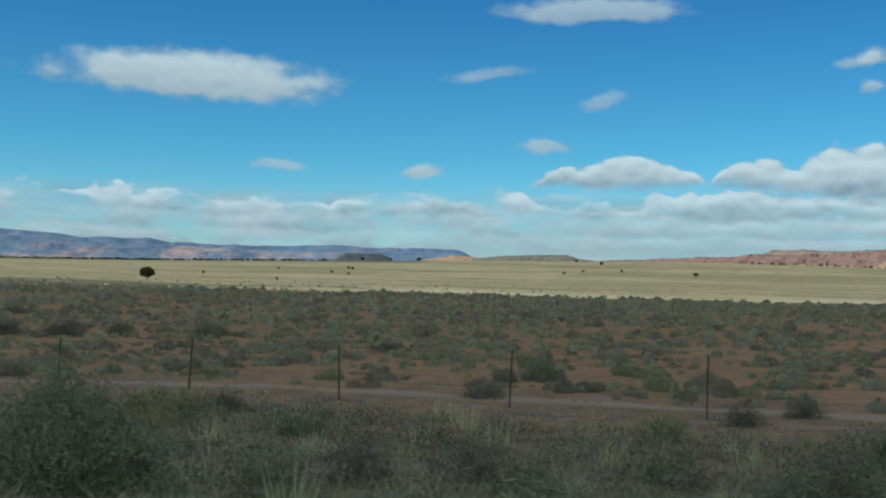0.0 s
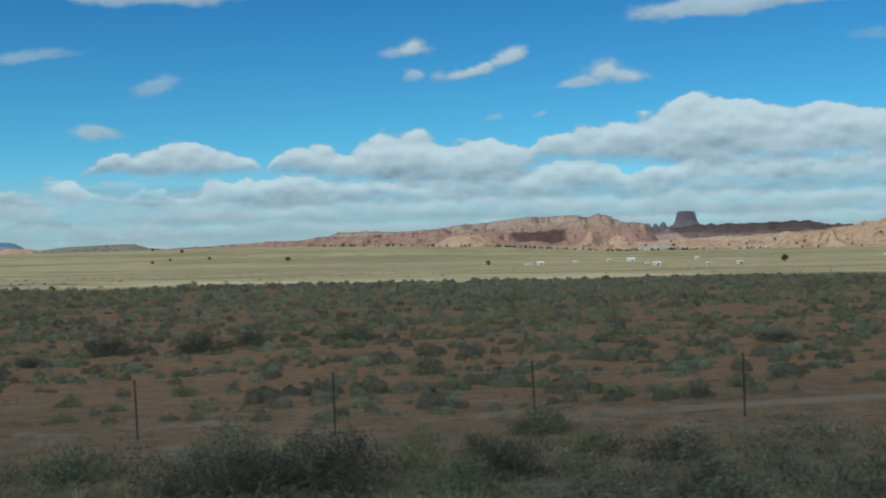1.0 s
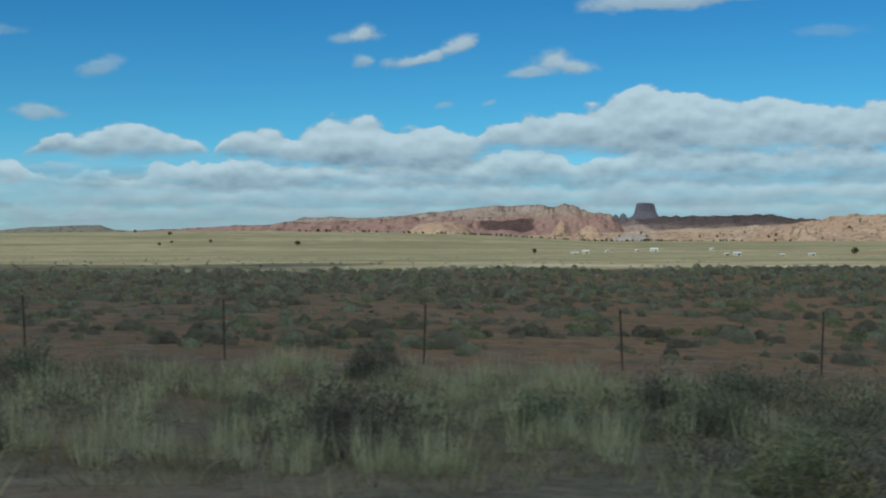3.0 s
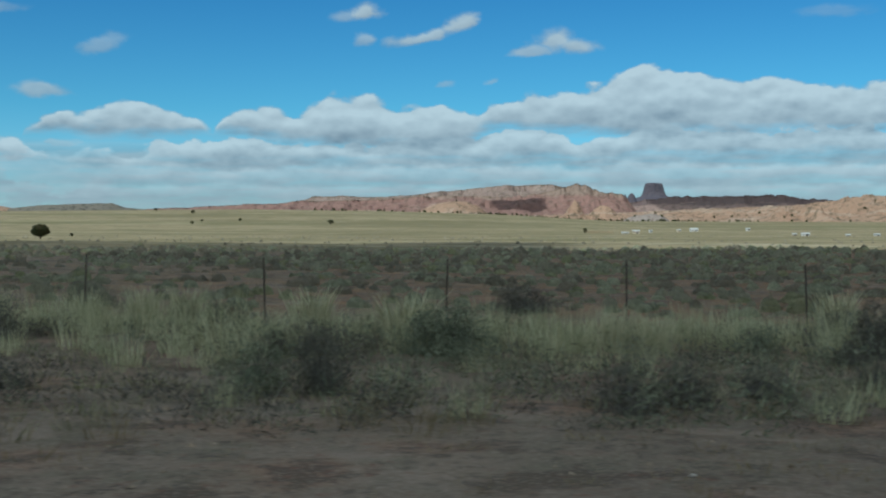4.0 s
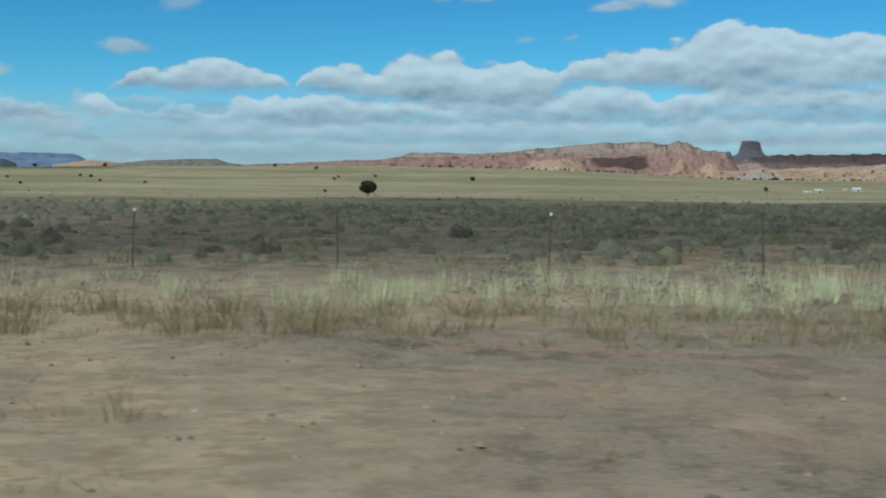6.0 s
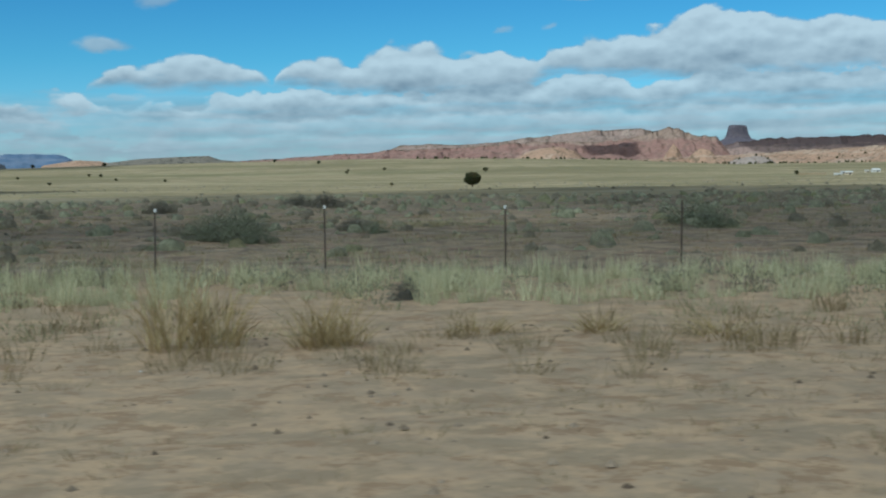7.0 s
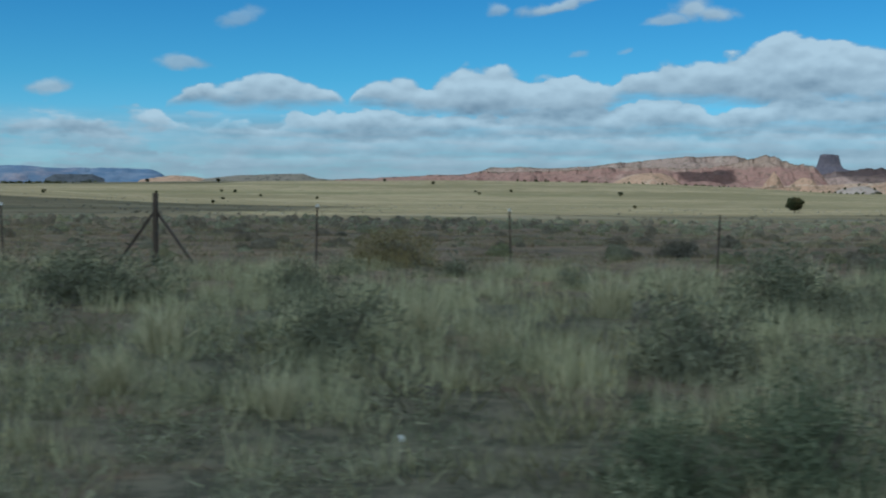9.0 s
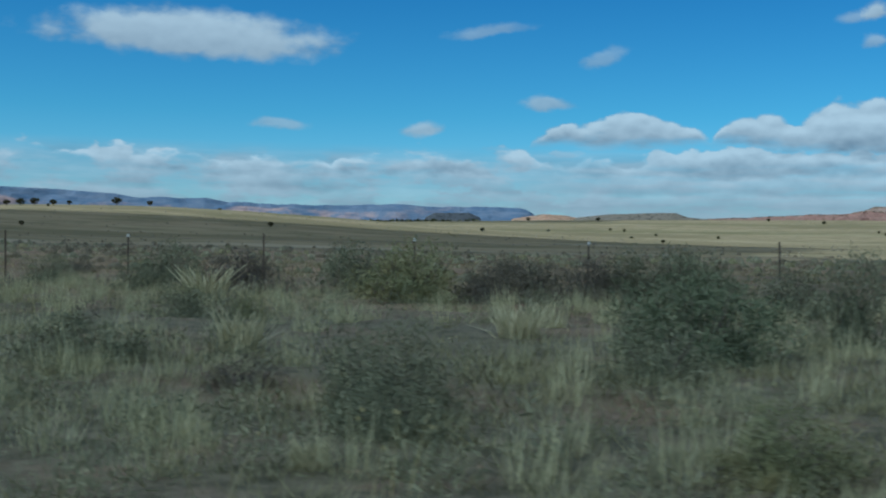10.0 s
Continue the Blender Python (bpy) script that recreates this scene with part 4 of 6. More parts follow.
def tuft(rng, n, radius, height, lean, width):
    """A bunch of bent grass blades: vertices (n, 6, 3)."""
    th = rng.uniform(0, 2 * math.pi, n)
    r = radius * np.sqrt(rng.random(n))
    base = np.stack([r * np.cos(th), r * np.sin(th), 0 * r], -1)
    out = th + rng.normal(size=n) * 0.8
    go = np.stack([np.cos(out), np.sin(out), 0 * out], -1) * (lean * rng.uniform(0.2, 1.2, n))[:, None]
    h = (height * rng.uniform(0.55, 1.15, n))[:, None]
    up = np.array([0, 0, 1.0])
    mid, tip = base + (go * 0.35 + up * 0.58) * h, base + (go + up * 0.98) * h
    face = rng.uniform(0, math.pi, n)
    side = np.stack([np.cos(face), np.sin(face), 0 * face], -1) * (width * rng.uniform(0.6, 1.3, n))[:, None] * 0.5
    return np.stack([base - side, base + side, mid + side * 0.9, mid - side * 0.9, tip + side * 0.3, tip - side * 0.3], 1)


def spikes(rng, n, radius, height, lean, width):
    """A bunch of fine straight grass stems: vertices (n, 3, 3)."""
    b = tuft(rng, n, radius, height, lean, width * 1.25)
    return b[:, [0, 1, 4]]


TRI = np.array([[0, 1, 2]])
QUAD = np.array([[0, 1, 2, 3]])
BLADE = np.array([[0, 1, 2, 3], [3, 2, 4, 5]])


def leaf_mesh(name, leaves, pattern, mat):
    n, k, _ = leaves.shape
    f = (pattern[None] + (np.arange(n) * k)[:, None, None]).reshape(-1, pattern.shape[1])
    return mesh_from(name, leaves.reshape(-1, 3), f, [mat])


def strewn(templates, xs, ys, rng, low, high, squash=(0.8, 1.15), sink=0.03):
    """Many copies of the leaf templates set on the ground at xs, ys: one array of leaves."""
    pick = rng.integers(0, len(templates), len(xs))
    zs = ground_z(xs, ys) - sink
    out = []
    for k, t in enumerate(templates):
        m = pick == k
        c = m.sum()
        if not c:
            continue
        th = rng.uniform(0, 2 * math.pi, c)
        s = rng.uniform(low, high, c)
        q = s * rng.uniform(*squash, c)
        ct, st = np.cos(th)[:, None, None], np.sin(th)[:, None, None]
        x, y, z = t[None, ..., 0], t[None, ..., 1], t[None, ..., 2]
        s3 = s[:, None, None]
        v = np.stack([(x * ct - y * st) * s3 + xs[m][:, None, None], (x * st + y * ct) * s3 + ys[m][:, None, None], z * q[:, None, None] + zs[m][:, None, None]], -1)
        out.append(v.reshape(-1, *t.shape[1:]))
    return np.concatenate(out)


def scatter(rng, x, y, per_metre, clump=0.0, size=6.0, seed=0):
    """Random places in a rectangle, thinned into clumps."""
    n = int((x[1] - x[0]) * (y[1] - y[0]) * per_metre)
    xs, ys = rng.uniform(*x, n), rng.uniform(*y, n)
    if clump:
        keep = fbm(xs, ys, size, 3, 0.5, seed) + rng.uniform(-0.12, 0.12, n) > clump
        xs, ys = xs[keep], ys[keep]
    return xs, ys


def plants(name, label, category, mat, templates, pattern, xs, ys, rng, low, high, squash=(0.8, 1.15)):
    ob = new(name, leaf_mesh(name, strewn(templates, xs, ys, rng, low, high, squash), pattern, mat))
    return tagged(ob, label, category, kind="stuff")


RNG = np.random.default_rng(11)
TUFTS = [np.concatenate([spikes(RNG, 44, 0.19, 0.48, 0.34, 0.0080), spikes(RNG, 18, 0.24, 0.30, 0.6, 0.009)]) for _ in range(10)]
COVER_TUFTS = [spikes(RNG, 22, 0.25, 0.22, 0.95, 0.011) for _ in range(8)]
LOW_BRUSH = [leaf_dome(RNG, 120, 0.36, 0.36, 0.055, 0.0115, 0.75, 0.22) for _ in range(8)]
FINE_BRUSH = [leaf_dome(RNG, 130, 0.36, 0.34, 0.058, 0.0105, 0.7, 0.2) for _ in range(6)]
LOW_TUFTS = [spikes(RNG, 20, 0.20, 0.13, 0.9, 0.009) for _ in range(6)]
WEEDS = [np.concatenate([tuft(RNG, 34, 0.26, 0.24, 0.9, 0.008), tuft(RNG, 6, 0.14, 0.34, 0.5, 0.008)]) for _ in range(6)]


def band(rng, rows, size, seed):
    xs, ys = zip(*[scatter(rng, x, y, d, c, size, seed) for x, y, d, c in rows])
    return np.concatenate(xs), np.concatenate(ys)


def grass_bands():
    rng = np.random.default_rng(5)
    rows = [((-222, -196), (10.9, 20.8), 5.8, 0.35), ((-52, -28), (8.6, 15.0), 1.8, 0.42), ((-198, -174), (15.6, 20.8), 4.8, 0.36), ((-244, -220), (10.0, 21.2), 4.2, 0.38), ((-244, -220), (7.2, 10.5), 2.2, 0.42), ((-290, -262), (6.0, 22.0), 2.6, 0.40), ((-262, -242), (9.0, 22.0), 3.8, 0.39), ((-262, -238), (5.4, 9.0), 3.8, 0.40),
            ((-144, -112), (18.9, 21.8), 3.2, 0.36), ((-174, -138), (15.4, 20.5), 2.0, 0.44), ((-138, -78), (15.6, 20.8), 4.2, 0.42), ((-132, -112), (9.2, 14.0), 0.8, 0.48), ((-114, -78), (10.0, 15.6), 2.6, 0.42), ((-78, 4), (8.0, 20.0), 0.5, 0.50)]
    xs, ys = band(rng, rows, 2.6, 3)
    bushy = (np.abs(xs + 108.0) < 16.0) & (ys < 16.5) & (rng.random(len(xs)) < 0.72)
    xs, ys = xs[~bushy], ys[~bushy]
    west, tall = xs < -238.0, (np.abs(xs + 107.5) < 11.0) & (ys > 14.5)
    for pick, low, high in ((~west & ~tall, 0.45, 1.12), (west, 0.4, 1.0), (tall, 0.7, 1.5)):
        plants("bunchgrass", "pale straw-green bunchgrass along the fence", "grass", STRAW, TUFTS, TRI, xs[pick], ys[pick], rng, low, high)
    rows = [((-70, 4), (6.6, 20.0), 5.0, 0.30), ((-92, -66), (8.0, 20.5), 5.0, 0.33), ((-290, -236), (4.6, 7.6), 8.0, 0.27), ((-290, -236), (7.6, 12.0), 7.0, 0.28), ((-236, -219), (5.5, 11.0), 8.0, 0.32), ((-290, -222), (10.0, 22.5), 2.6, 0.34), ((-146, -112), (9.2, 20.5), 3.6, 0.34), ((-112, -80), (10.2, 20.6), 2.6, 0.33), ((-222, -196), (11.0, 21.0), 3.6, 0.34), ((-196, -138), (12.0, 21.0), 1.8, 0.40)]
    plants("grey_grass", "grey-green grass and herbs below the road bank", "grass", COVER, COVER_TUFTS, TRI, *band(rng, rows, 4.5, 6), rng, 0.5, 1.25)
    rows = [((-80, 4), (7.5, 20.0), 2.0, 0.36), ((-112, -80), (9.8, 20.5), 0.7, 0.40), ((-290, -222), (6.4, 22.0), 0.42, 0.42), ((-146, -84), (9.4, 20.5), 1.0, 0.40), ((-222, -196), (12.5, 21.0), 0.8, 0.42), ((-196, -174), (16.0, 21.0), 0.6, 0.42)]
    plants("low_brush", "low grey-green brush among the grass", "shrubs", BUSH_SAGE, LOW_BRUSH, QUAD, *band(rng, rows, 5.0, 16), rng, 0.6, 1.5)
    rows = [((-290, -236), (4.4, 8.0), 4.0, 0.32), ((-290, -236), (8.0, 13.0), 2.2, 0.36), ((-290, -240), (13.0, 21.0), 0.8, 0.40)]
    plants("fine_brush", "low fine-leaved grey-green brush beside the road", "shrubs", SAGE, FINE_BRUSH, QUAD, *band(rng, rows, 3.0, 29), rng, 0.4, 1.05, (0.8, 1.4))
    rows = [((-80, 4), (7.5, 19.5), 1.3, 0.40), ((-290, -222), (6.8, 22.0), 0.3, 0.46), ((-146, -112), (9.2, 19.5), 1.6, 0.40), ((-112, -82), (9.6, 19.5), 1.4, 0.40), ((-238, -196), (12.5, 20.8), 0.7, 0.44), ((-196, -140), (16.0, 20.8), 0.6, 0.44)]
    plants("dark_low_brush", "low dark leafless brush among the grass", "shrubs", SAGE_DARK, LOW_BRUSH, QUAD, *band(rng, rows, 4.0, 23), rng, 0.6, 1.35)
    rows = [((-236, -214), (4.6, 13.0), 2.8, 0.36), ((-214, -172), (4.6, 14.0), 4.0, 0.36), ((-172, 4), (4.6, 13.0), 3.4, 0.35), ((-292, -236), (4.6, 9.0), 1.0, 0.42), ((-300, 10), (22.5, 45.0), 0.3, 0.40), ((-60, 4), (15, 23), 1.2, 0.4)]
    plants("short_grass", "short dry grass on the bare soil", "grass", DRY, LOW_TUFTS, TRI, *band(rng, rows, 3.0, 8), rng, 0.3, 1.0)
    rows = [((-224, -203), (8.6, 12.0), 2.2, 0.44), ((-203, -196), (9.0, 12.4), 3.0, 0.40), ((-197, -176), (9.5, 16.0), 1.3, 0.48), ((-172, -141), (12.6, 15.4), 6.0, 0.40), ((-141, -84), (8.8, 11.5), 0.9, 0.48), ((-176, -138), (6.2, 9.0), 0.5, 0.55)]
    plants("dry_weeds", "brown dry weeds at the edge of the bare soil", "weeds", DRY, WEEDS, BLADE, *band(rng, rows, 4.0, 12), rng, 0.6, 1.25)


grass_bands()


def seed_heads():
    """Thin stalks with small pale heads among the brush."""
    rng = np.random.default_rng(41)
    kinds = []
    for _ in range(6):
        stems = tuft(rng, 7, 0.16, 0.5, 0.5, 0.006)[:, [0, 1, 4, 5]]
        tips = stems[:, 2:4].mean(1)
        heads = []
        for turn in (0.0, 1.6):
            a = np.array([math.cos(turn), math.sin(turn), 0.0]) * 0.011
            b = np.array([0.0, 0.0, 0.014])
            heads.append(np.stack([tips - a, tips - b, tips + a, tips + b], 1))
        kinds.append(np.concatenate([stems, *heads]))
    xs, ys = band(rng, [((-290, -240), (5.0, 17.0), 0.55, 0.46), ((-30, 4), (10.0, 18.0), 0.35, 0.45)], 3.0, 33)
    plants("seed_heads", "pale yellow seed heads on thin stalks", "flowers", HEADS, kinds, QUAD, xs, ys, rng, 0.7, 1.2)


HEADS = leaf_material("pale_seed_heads", (0.30, 0.27, 0.13), (0.62, 0.57, 0.36), (0.5, 0.44, 0.2), 0.9)
seed_heads()


def brush_model(name, label, mat, leaves, stems, radius, height, seed, group="roadside brush", length=0.11, width=0.017):
    """The meshes of a bush a metre or so across: foliage, and the mass of stems inside it."""
    rng = np.random.default_rng(seed)
    shell = leaf_dome(rng, int(leaves * 0.3), radius * 0.88, height * 0.86, length, width, 1.4, 0.55)
    sprays = np.concatenate([shell, bushy_dome(rng, int(leaves * 0.7), radius, height, length, width, 44)])
    cv, cf = core_dome(radius * 0.38, height * 0.42, 4, 10)
    cv = cv * rng.uniform(0.75, 1.2, (len(cv), 1))
    k = len(sprays)
    foliage = mesh_from(name, np.concatenate([sprays.reshape(-1, 3), cv]), np.concatenate([(QUAD + (np.arange(k) * 4)[:, None]).reshape(-1, 4), cf + 4 * k]), [mat])
    th = rng.uniform(0, 2 * math.pi, stems)
    out = rng.uniform(0.15, 0.62, stems) * radius
    tips = np.stack([out * np.cos(th), out * np.sin(th), height * rng.uniform(0.35, 0.72, stems)], -1)
    roots = tips * (0.12, 0.12, 0) - (0, 0, 0.05)
    side = unit(np.cross(tips - roots, rng.normal(size=(stems, 3))))
    w0, w1 = 0.010, 0.003
    quads = np.stack([roots - side * w0, roots + side * w0, tips + side * w1, tips - side * w1], 1)
    stem_me = leaf_mesh("stem_mass", quads, QUAD, TWIG)
    return foliage, stem_me, label, group


KIND_LIST = [("sage", "sagebrush", "rounded grey-green sagebrush beside the road", BUSH_SAGE, 0.62, 0.72, 20, 0.0105), ("dark", "dark_brush", "dark twiggy leafless brush", SAGE_DARK, 0.62, 0.64, 30, 0.0085),
             ("rabbit", "rabbitbrush", "yellow-green rabbitbrush gone to seed", RABBIT, 0.58, 0.74, 40, 0.0105), ("green", "green_brush", "leafy dark green brush beside the road", GREEN, 0.62, 0.72, 60, 0.0115),
             ("grey", "grey_brush", "low grey-brown brush on the open range", GREY_LEAVES, 0.62, 0.60, 70, 0.0100),
             ("tumble", "dry_brush", "dense yellow-brown dry brush on bare soil", SNAKE, 0.62, 0.58, 50, 0.008)]
# small bushes are drawn with fewer and larger leaves
KINDS = {kind: ([brush_model(name, label, mat, 2300, 30, r, h, seed + k, length=0.058, width=wide * 1.15) for k in range(4)],
                [brush_model(name, label, mat, 6500, 60, r, h, seed + 5 + k, length=0.042, width=wide * 0.85) for k in range(3)]) for kind, name, label, mat, r, h, seed, wide in KIND_LIST}
NAMES = {row[0]: row[1] for row in KIND_LIST}
PLACE = np.random.default_rng(77)


def bush(kind, x, y, scale, tall=1.0):
    models = KINDS[kind][1 if scale > 1.1 or y < 8.0 else 0]
    foliage, stems, label, group = models[int(PLACE.integers(0, len(models)))]
    ob = tagged(new(NAMES[kind], foliage), label, "shrub", group)
    turn = PLACE.uniform(0, 360)
    ob.matrix_basis = pose(x, y, ground_at(x, y) - 0.03, 0, 0, turn) @ Matrix.Diagonal((scale, scale * PLACE.uniform(0.85, 1.1), scale * tall, 1))
    s = tagged(new("stem_mass", stems), kind="stuff")
    s.parent = ob
    return ob


def bushes(rows):
    for kind, x, y, scale, tall in rows:
        bush(kind, x, y, scale, tall)


# bushes that stand out, by the stretches of road that they stand beside
bushes([("green", -6.7, 7.7, 1.19, 1.38), ("sage", -9.8, 29.3, 1.19, 1.03), ("grey", -7.8, 26.9, 0.86, 0.61), ("grey", -9.4, 24.0, 0.89, 0.97), ("dark", -3.4, 21.5, 0.80, 1.02),
        ("grey", -2.6, 23.4, 0.77, 1.03), ("rabbit", -4.3, 29.4, 0.51, 0.81), ("dark", -12.7, 19.2, 1.15, 0.63), ("dark", -1.2, 15.3, 0.95, 1.33), ("dark", -6.0, 11.8, 0.88, 1.03),
        ("sage", -6.5, 8.5, 0.91, 1.17)])
bushes([("rabbit", -35.5, 30.2, 0.90, 0.71), ("grey", -42.2, 44.7, 1.98, 0.79), ("sage", -29.5, 33.9, 1.04, 0.90), ("grey", -37.2, 47.1, 1.47, 0.85), ("sage", -33.3, 49.0, 1.80, 0.63),
        ("sage", -26.7, 21.5, 1.16, 0.80), ("sage", -31.3, 16.9, 1.75, 0.86), ("dark", -29.8, 16.5, 1.69, 1.04), ("grey", -23.3, 25.2, 0.59, 1.29), ("rabbit", -28.0, 16.3, 0.76, 1.24),
        ("grey", -18.5, 38.4, 1.36, 0.43)])
bushes([("grey", -65.3, 40.8, 1.37, 0.78), ("sage", -54.1, 15.1, 1.30, 1.76), ("rabbit", -51.2, 26.3, 1.12, 1.08), ("sage", -49.9, 28.0, 0.68, 1.44), ("grey", -50.1, 26.4, 0.52, 0.77),
        ("grey", -47.8, 29.6, 1.52, 0.72), ("sage", -55.7, 51.1, 1.47, 0.64), ("sage", -53.1, 56.9, 1.42, 0.74), ("grey", -60.3, 34.1, 0.99, 0.52), ("sage", -62.8, 34.3, 1.01, 0.46),
        ("grey", -57.5, 33.8, 0.85, 0.66), ("grey", -58.5, 29.6, 0.48, 1.29), ("rabbit", -60.2, 46.6, 0.86, 0.93), ("rabbit", -70.5, 45.7, 1.20, 0.69), ("dark", -61.2, 21.1, 0.42, 1.08),
        ("grey", -38.8, 44.9, 2.19, 0.77), ("grey", -43.4, 40.0, 1.36, 0.62), ("grey", -42.7, 34.4, 1.68, 0.84), ("dark", -55.5, 14.5, 0.85, 1.68), ("dark", -57.8, 14.5, 1.15, 1.11)])
bushes([("dark", -55.2, 14.8, 1.23, 1.20), ("sage", -61.8, 12.8, 1.31, 1.03), ("dark", -53.0, 15.3, 1.25, 1.16), ("sage", -53.2, 18.3, 0.95, 0.93)])
bushes([("dark", -96.7, 8.9, 0.66, 1.33), ("dark", -97.9, 8.7, 0.52, 1.23), ("dark", -95.5, 15.2, 0.93, 0.91), ("dark", -94.4, 15.5, 0.96, 0.97), ("dark", -98.3, 17.7, 1.03, 0.90),
        ("tumble", -94.1, 28.6, 0.68, 1.45), ("grey", -100.3, 28.0, 0.82, 0.98), ("dark", -92.4, 13.0, 0.67, 1.64), ("sage", -91.3, 13.7, 0.42, 1.95), ("sage", -97.5, 28.4, 0.76, 0.98),
        ("sage", -100.7, 15.7, 0.76, 0.86), ("dark", -93.1, 7.9, 0.58, 0.75), ("sage", -93.1, 15.3, 0.90, 0.92), ("tumble", -95.9, 11.2, 0.56, 0.99)])
bushes([("dark", -115.9, 12.9, 0.93, 0.77), ("dark", -114.9, 12.1, 0.88, 1.00), ("dark", -114.0, 12.3, 0.94, 0.90), ("dark", -117.3, 12.2, 0.47, 1.03), ("sage", -111.2, 12.3, 0.75, 1.40),
        ("dark", -110.5, 12.3, 0.66, 2.09), ("dark", -119.6, 20.9, 1.25, 0.70), ("dark", -121.5, 20.4, 1.2, 0.85), ("dark", -113.0, 20.4, 0.95, 1.0), ("sage", -111.5, 16.0, 0.55, 1.15),
        ("dark", -107.5, 11.0, 0.63, 1.49), ("dark", -106.9, 11.5, 0.75, 1.17), ("dark", -104.2, 8.7, 0.60, 0.86), ("dark", -106.0, 12.1, 0.78, 0.81), ("dark", -102.3, 10.5, 0.81, 0.95),
        ("dark", -101.2, 9.8, 0.83, 1.25), ("dark", -100.6, 9.9, 0.68, 1.72), ("dark", -103.9, 15.6, 0.60, 0.86), ("dark", -107.5, 25.3, 1.45, 0.69)])
bushes([("sage", -125.4, 32.4, 1.06, 0.81), ("dark", -123.7, 16.7, 0.84, 1.12), ("dark", -122.8, 16.8, 0.84, 1.19), ("dark", -121.9, 17.2, 0.73, 1.06), ("dark", -126.5, 18.7, 1.03, 0.90),
        ("dark", -125.6, 18.9, 0.88, 0.97), ("dark", -126.1, 11.4, 0.78, 0.85), ("dark", -125.3, 11.3, 0.76, 0.91), ("dark", -124.4, 11.8, 0.44, 1.12), ("sage", -120.5, 11.2, 0.37, 1.22),
        ("dark", -123.4, 6.8, 0.48, 0.65), ("dark", -125.0, 6.6, 0.52, 0.87), ("grey", -116.8, 25.6, 1.11, 0.79), ("sage", -117.3, 26.9, 0.63, 1.44)])
bushes([("sage", -137.6, 13.9, 0.97, 0.81), ("dark", -134.5, 14.8, 0.92, 1.15), ("dark", -133.7, 14.2, 0.89, 1.15), ("dark", -132.4, 15.3, 0.97, 1.15), ("dark", -131.1, 15.5, 0.88, 1.31),
        ("sage", -135.9, 10.3, 0.60, 1.09), ("dark", -137.3, 9.7, 0.57, 0.90), ("dark", -137.9, 9.6, 0.53, 0.97), ("tumble", -138.1, 6.6, 0.67, 1.28), ("dark", -141.7, 16.9, 0.62, 0.97),
        ("sage", -140.5, 35.1, 1.22, 0.57), ("sage", -135.4, 38.4, 1.03, 0.62)])
bushes([("tumble", -151.5, 6.1, 1.0, 0.8), ("tumble", -150.9, 6.3, 0.95, 0.95), ("tumble", -150.3, 6.2, 1.0, 1.0), ("tumble", -149.9, 6.4, 0.95, 1.25), ("tumble", -151.1, 5.8, 0.8, 0.8), ("tumble", -153.3, 14.6, 1.27, 1.12),
        ("tumble", -154.6, 14.1, 1.09, 1.01), ("tumble", -148.2, 13.3, 0.98, 1.18), ("tumble", -147.0, 12.2, 1.01, 1.32), ("tumble", -146.1, 11.5, 0.97, 1.53),
        ("grey", -142.0, 23.6, 0.85, 1.29), ("grey", -153.9, 33.6, 0.78, 0.97), ("sage", -150.5, 35.4, 0.81, 1.00), ("sage", -148.2, 44.0, 1.51, 0.67), ("sage", -142.2, 36.1, 0.85, 1.15)])
bushes([("sage", -196.6, 33.4, 1.50, 0.82), ("sage", -193.4, 37.4, 0.79, 0.85), ("grey", -212.0, 58.0, 1.0, 1.0), ("sage", -182.6, 38.3, 1.41, 0.76)])
bushes([("sage", -197.9, 34.4, 1.46, 0.75), ("grey", -194.4, 39.9, 1.17, 0.77), ("sage", -205.4, 23.4, 0.90, 0.95), ("grey", -209.5, 69.2, 1.65, 0.84), ("sage", -182.7, 42.0, 1.96, 0.70),
        ("tumble", -200.8, 9.3, 0.44, 1.34), ("tumble", -200.2, 9.5, 0.42, 1.26), ("tumble", -199.7, 9.2, 0.45, 1.34), ("tumble", -199.0, 9.4, 0.43, 1.36),
        ("tumble", -198.6, 9.4, 0.40, 1.50), ("grey", -208.8, 38.7, 0.90, 0.71), ("sage", -209.1, 34.3, 0.94, 0.54)])
bushes([("tumble", -214.3, 8.7, 0.31, 2.02), ("tumble", -213.7, 9.1, 0.29, 0.86), ("tumble", -213.4, 8.4, 0.37, 0.97), ("tumble", -211.1, 8.7, 0.42, 0.93),
        ("grey", -217.9, 24.7, 1.80, 0.87), ("sage", -215.3, 11.6, 0.95, 1.45), ("sage", -197.7, 36.9, 2.12, 0.66), ("dark", -205.9, 19.8, 1.61, 0.76), ("sage", -209.6, 30.1, 1.23, 0.62),
        ("grey", -205.5, 34.2, 1.03, 0.83), ("grey", -204.3, 86.5, 2.07, 0.78)])
bushes([("green", -230.5, 8.2, 1.25, 1.3), ("green", -229.8, 7.6, 1.0, 1.0), ("green", -231.3, 8.8, 1.3, 1.25), ("rabbit", -226.6, 24.5, 1.69, 0.83), ("sage", -221.7, 32.1, 1.64, 0.66),
        ("sage", -226.5, 12.7, 0.60, 1.00), ("grey", -200.6, 76.5, 2.18, 0.83), ("dark", -219.0, 21.5, 1.45, 0.85)])
bushes([("sage", -247.9, 14.5, 1.75, 0.67), ("sage", -244.0, 10.0, 1.06, 1.18), ("tumble", -245.4, 23.0, 1.69, 0.90), ("sage", -239.4, 14.5, 1.47, 0.93),
        ("grey", -239.3, 30.4, 1.34, 0.81), ("green", -241.5, 6.1, 0.72, 0.98), ("green", -240.8, 6.1, 0.81, 1.20)])
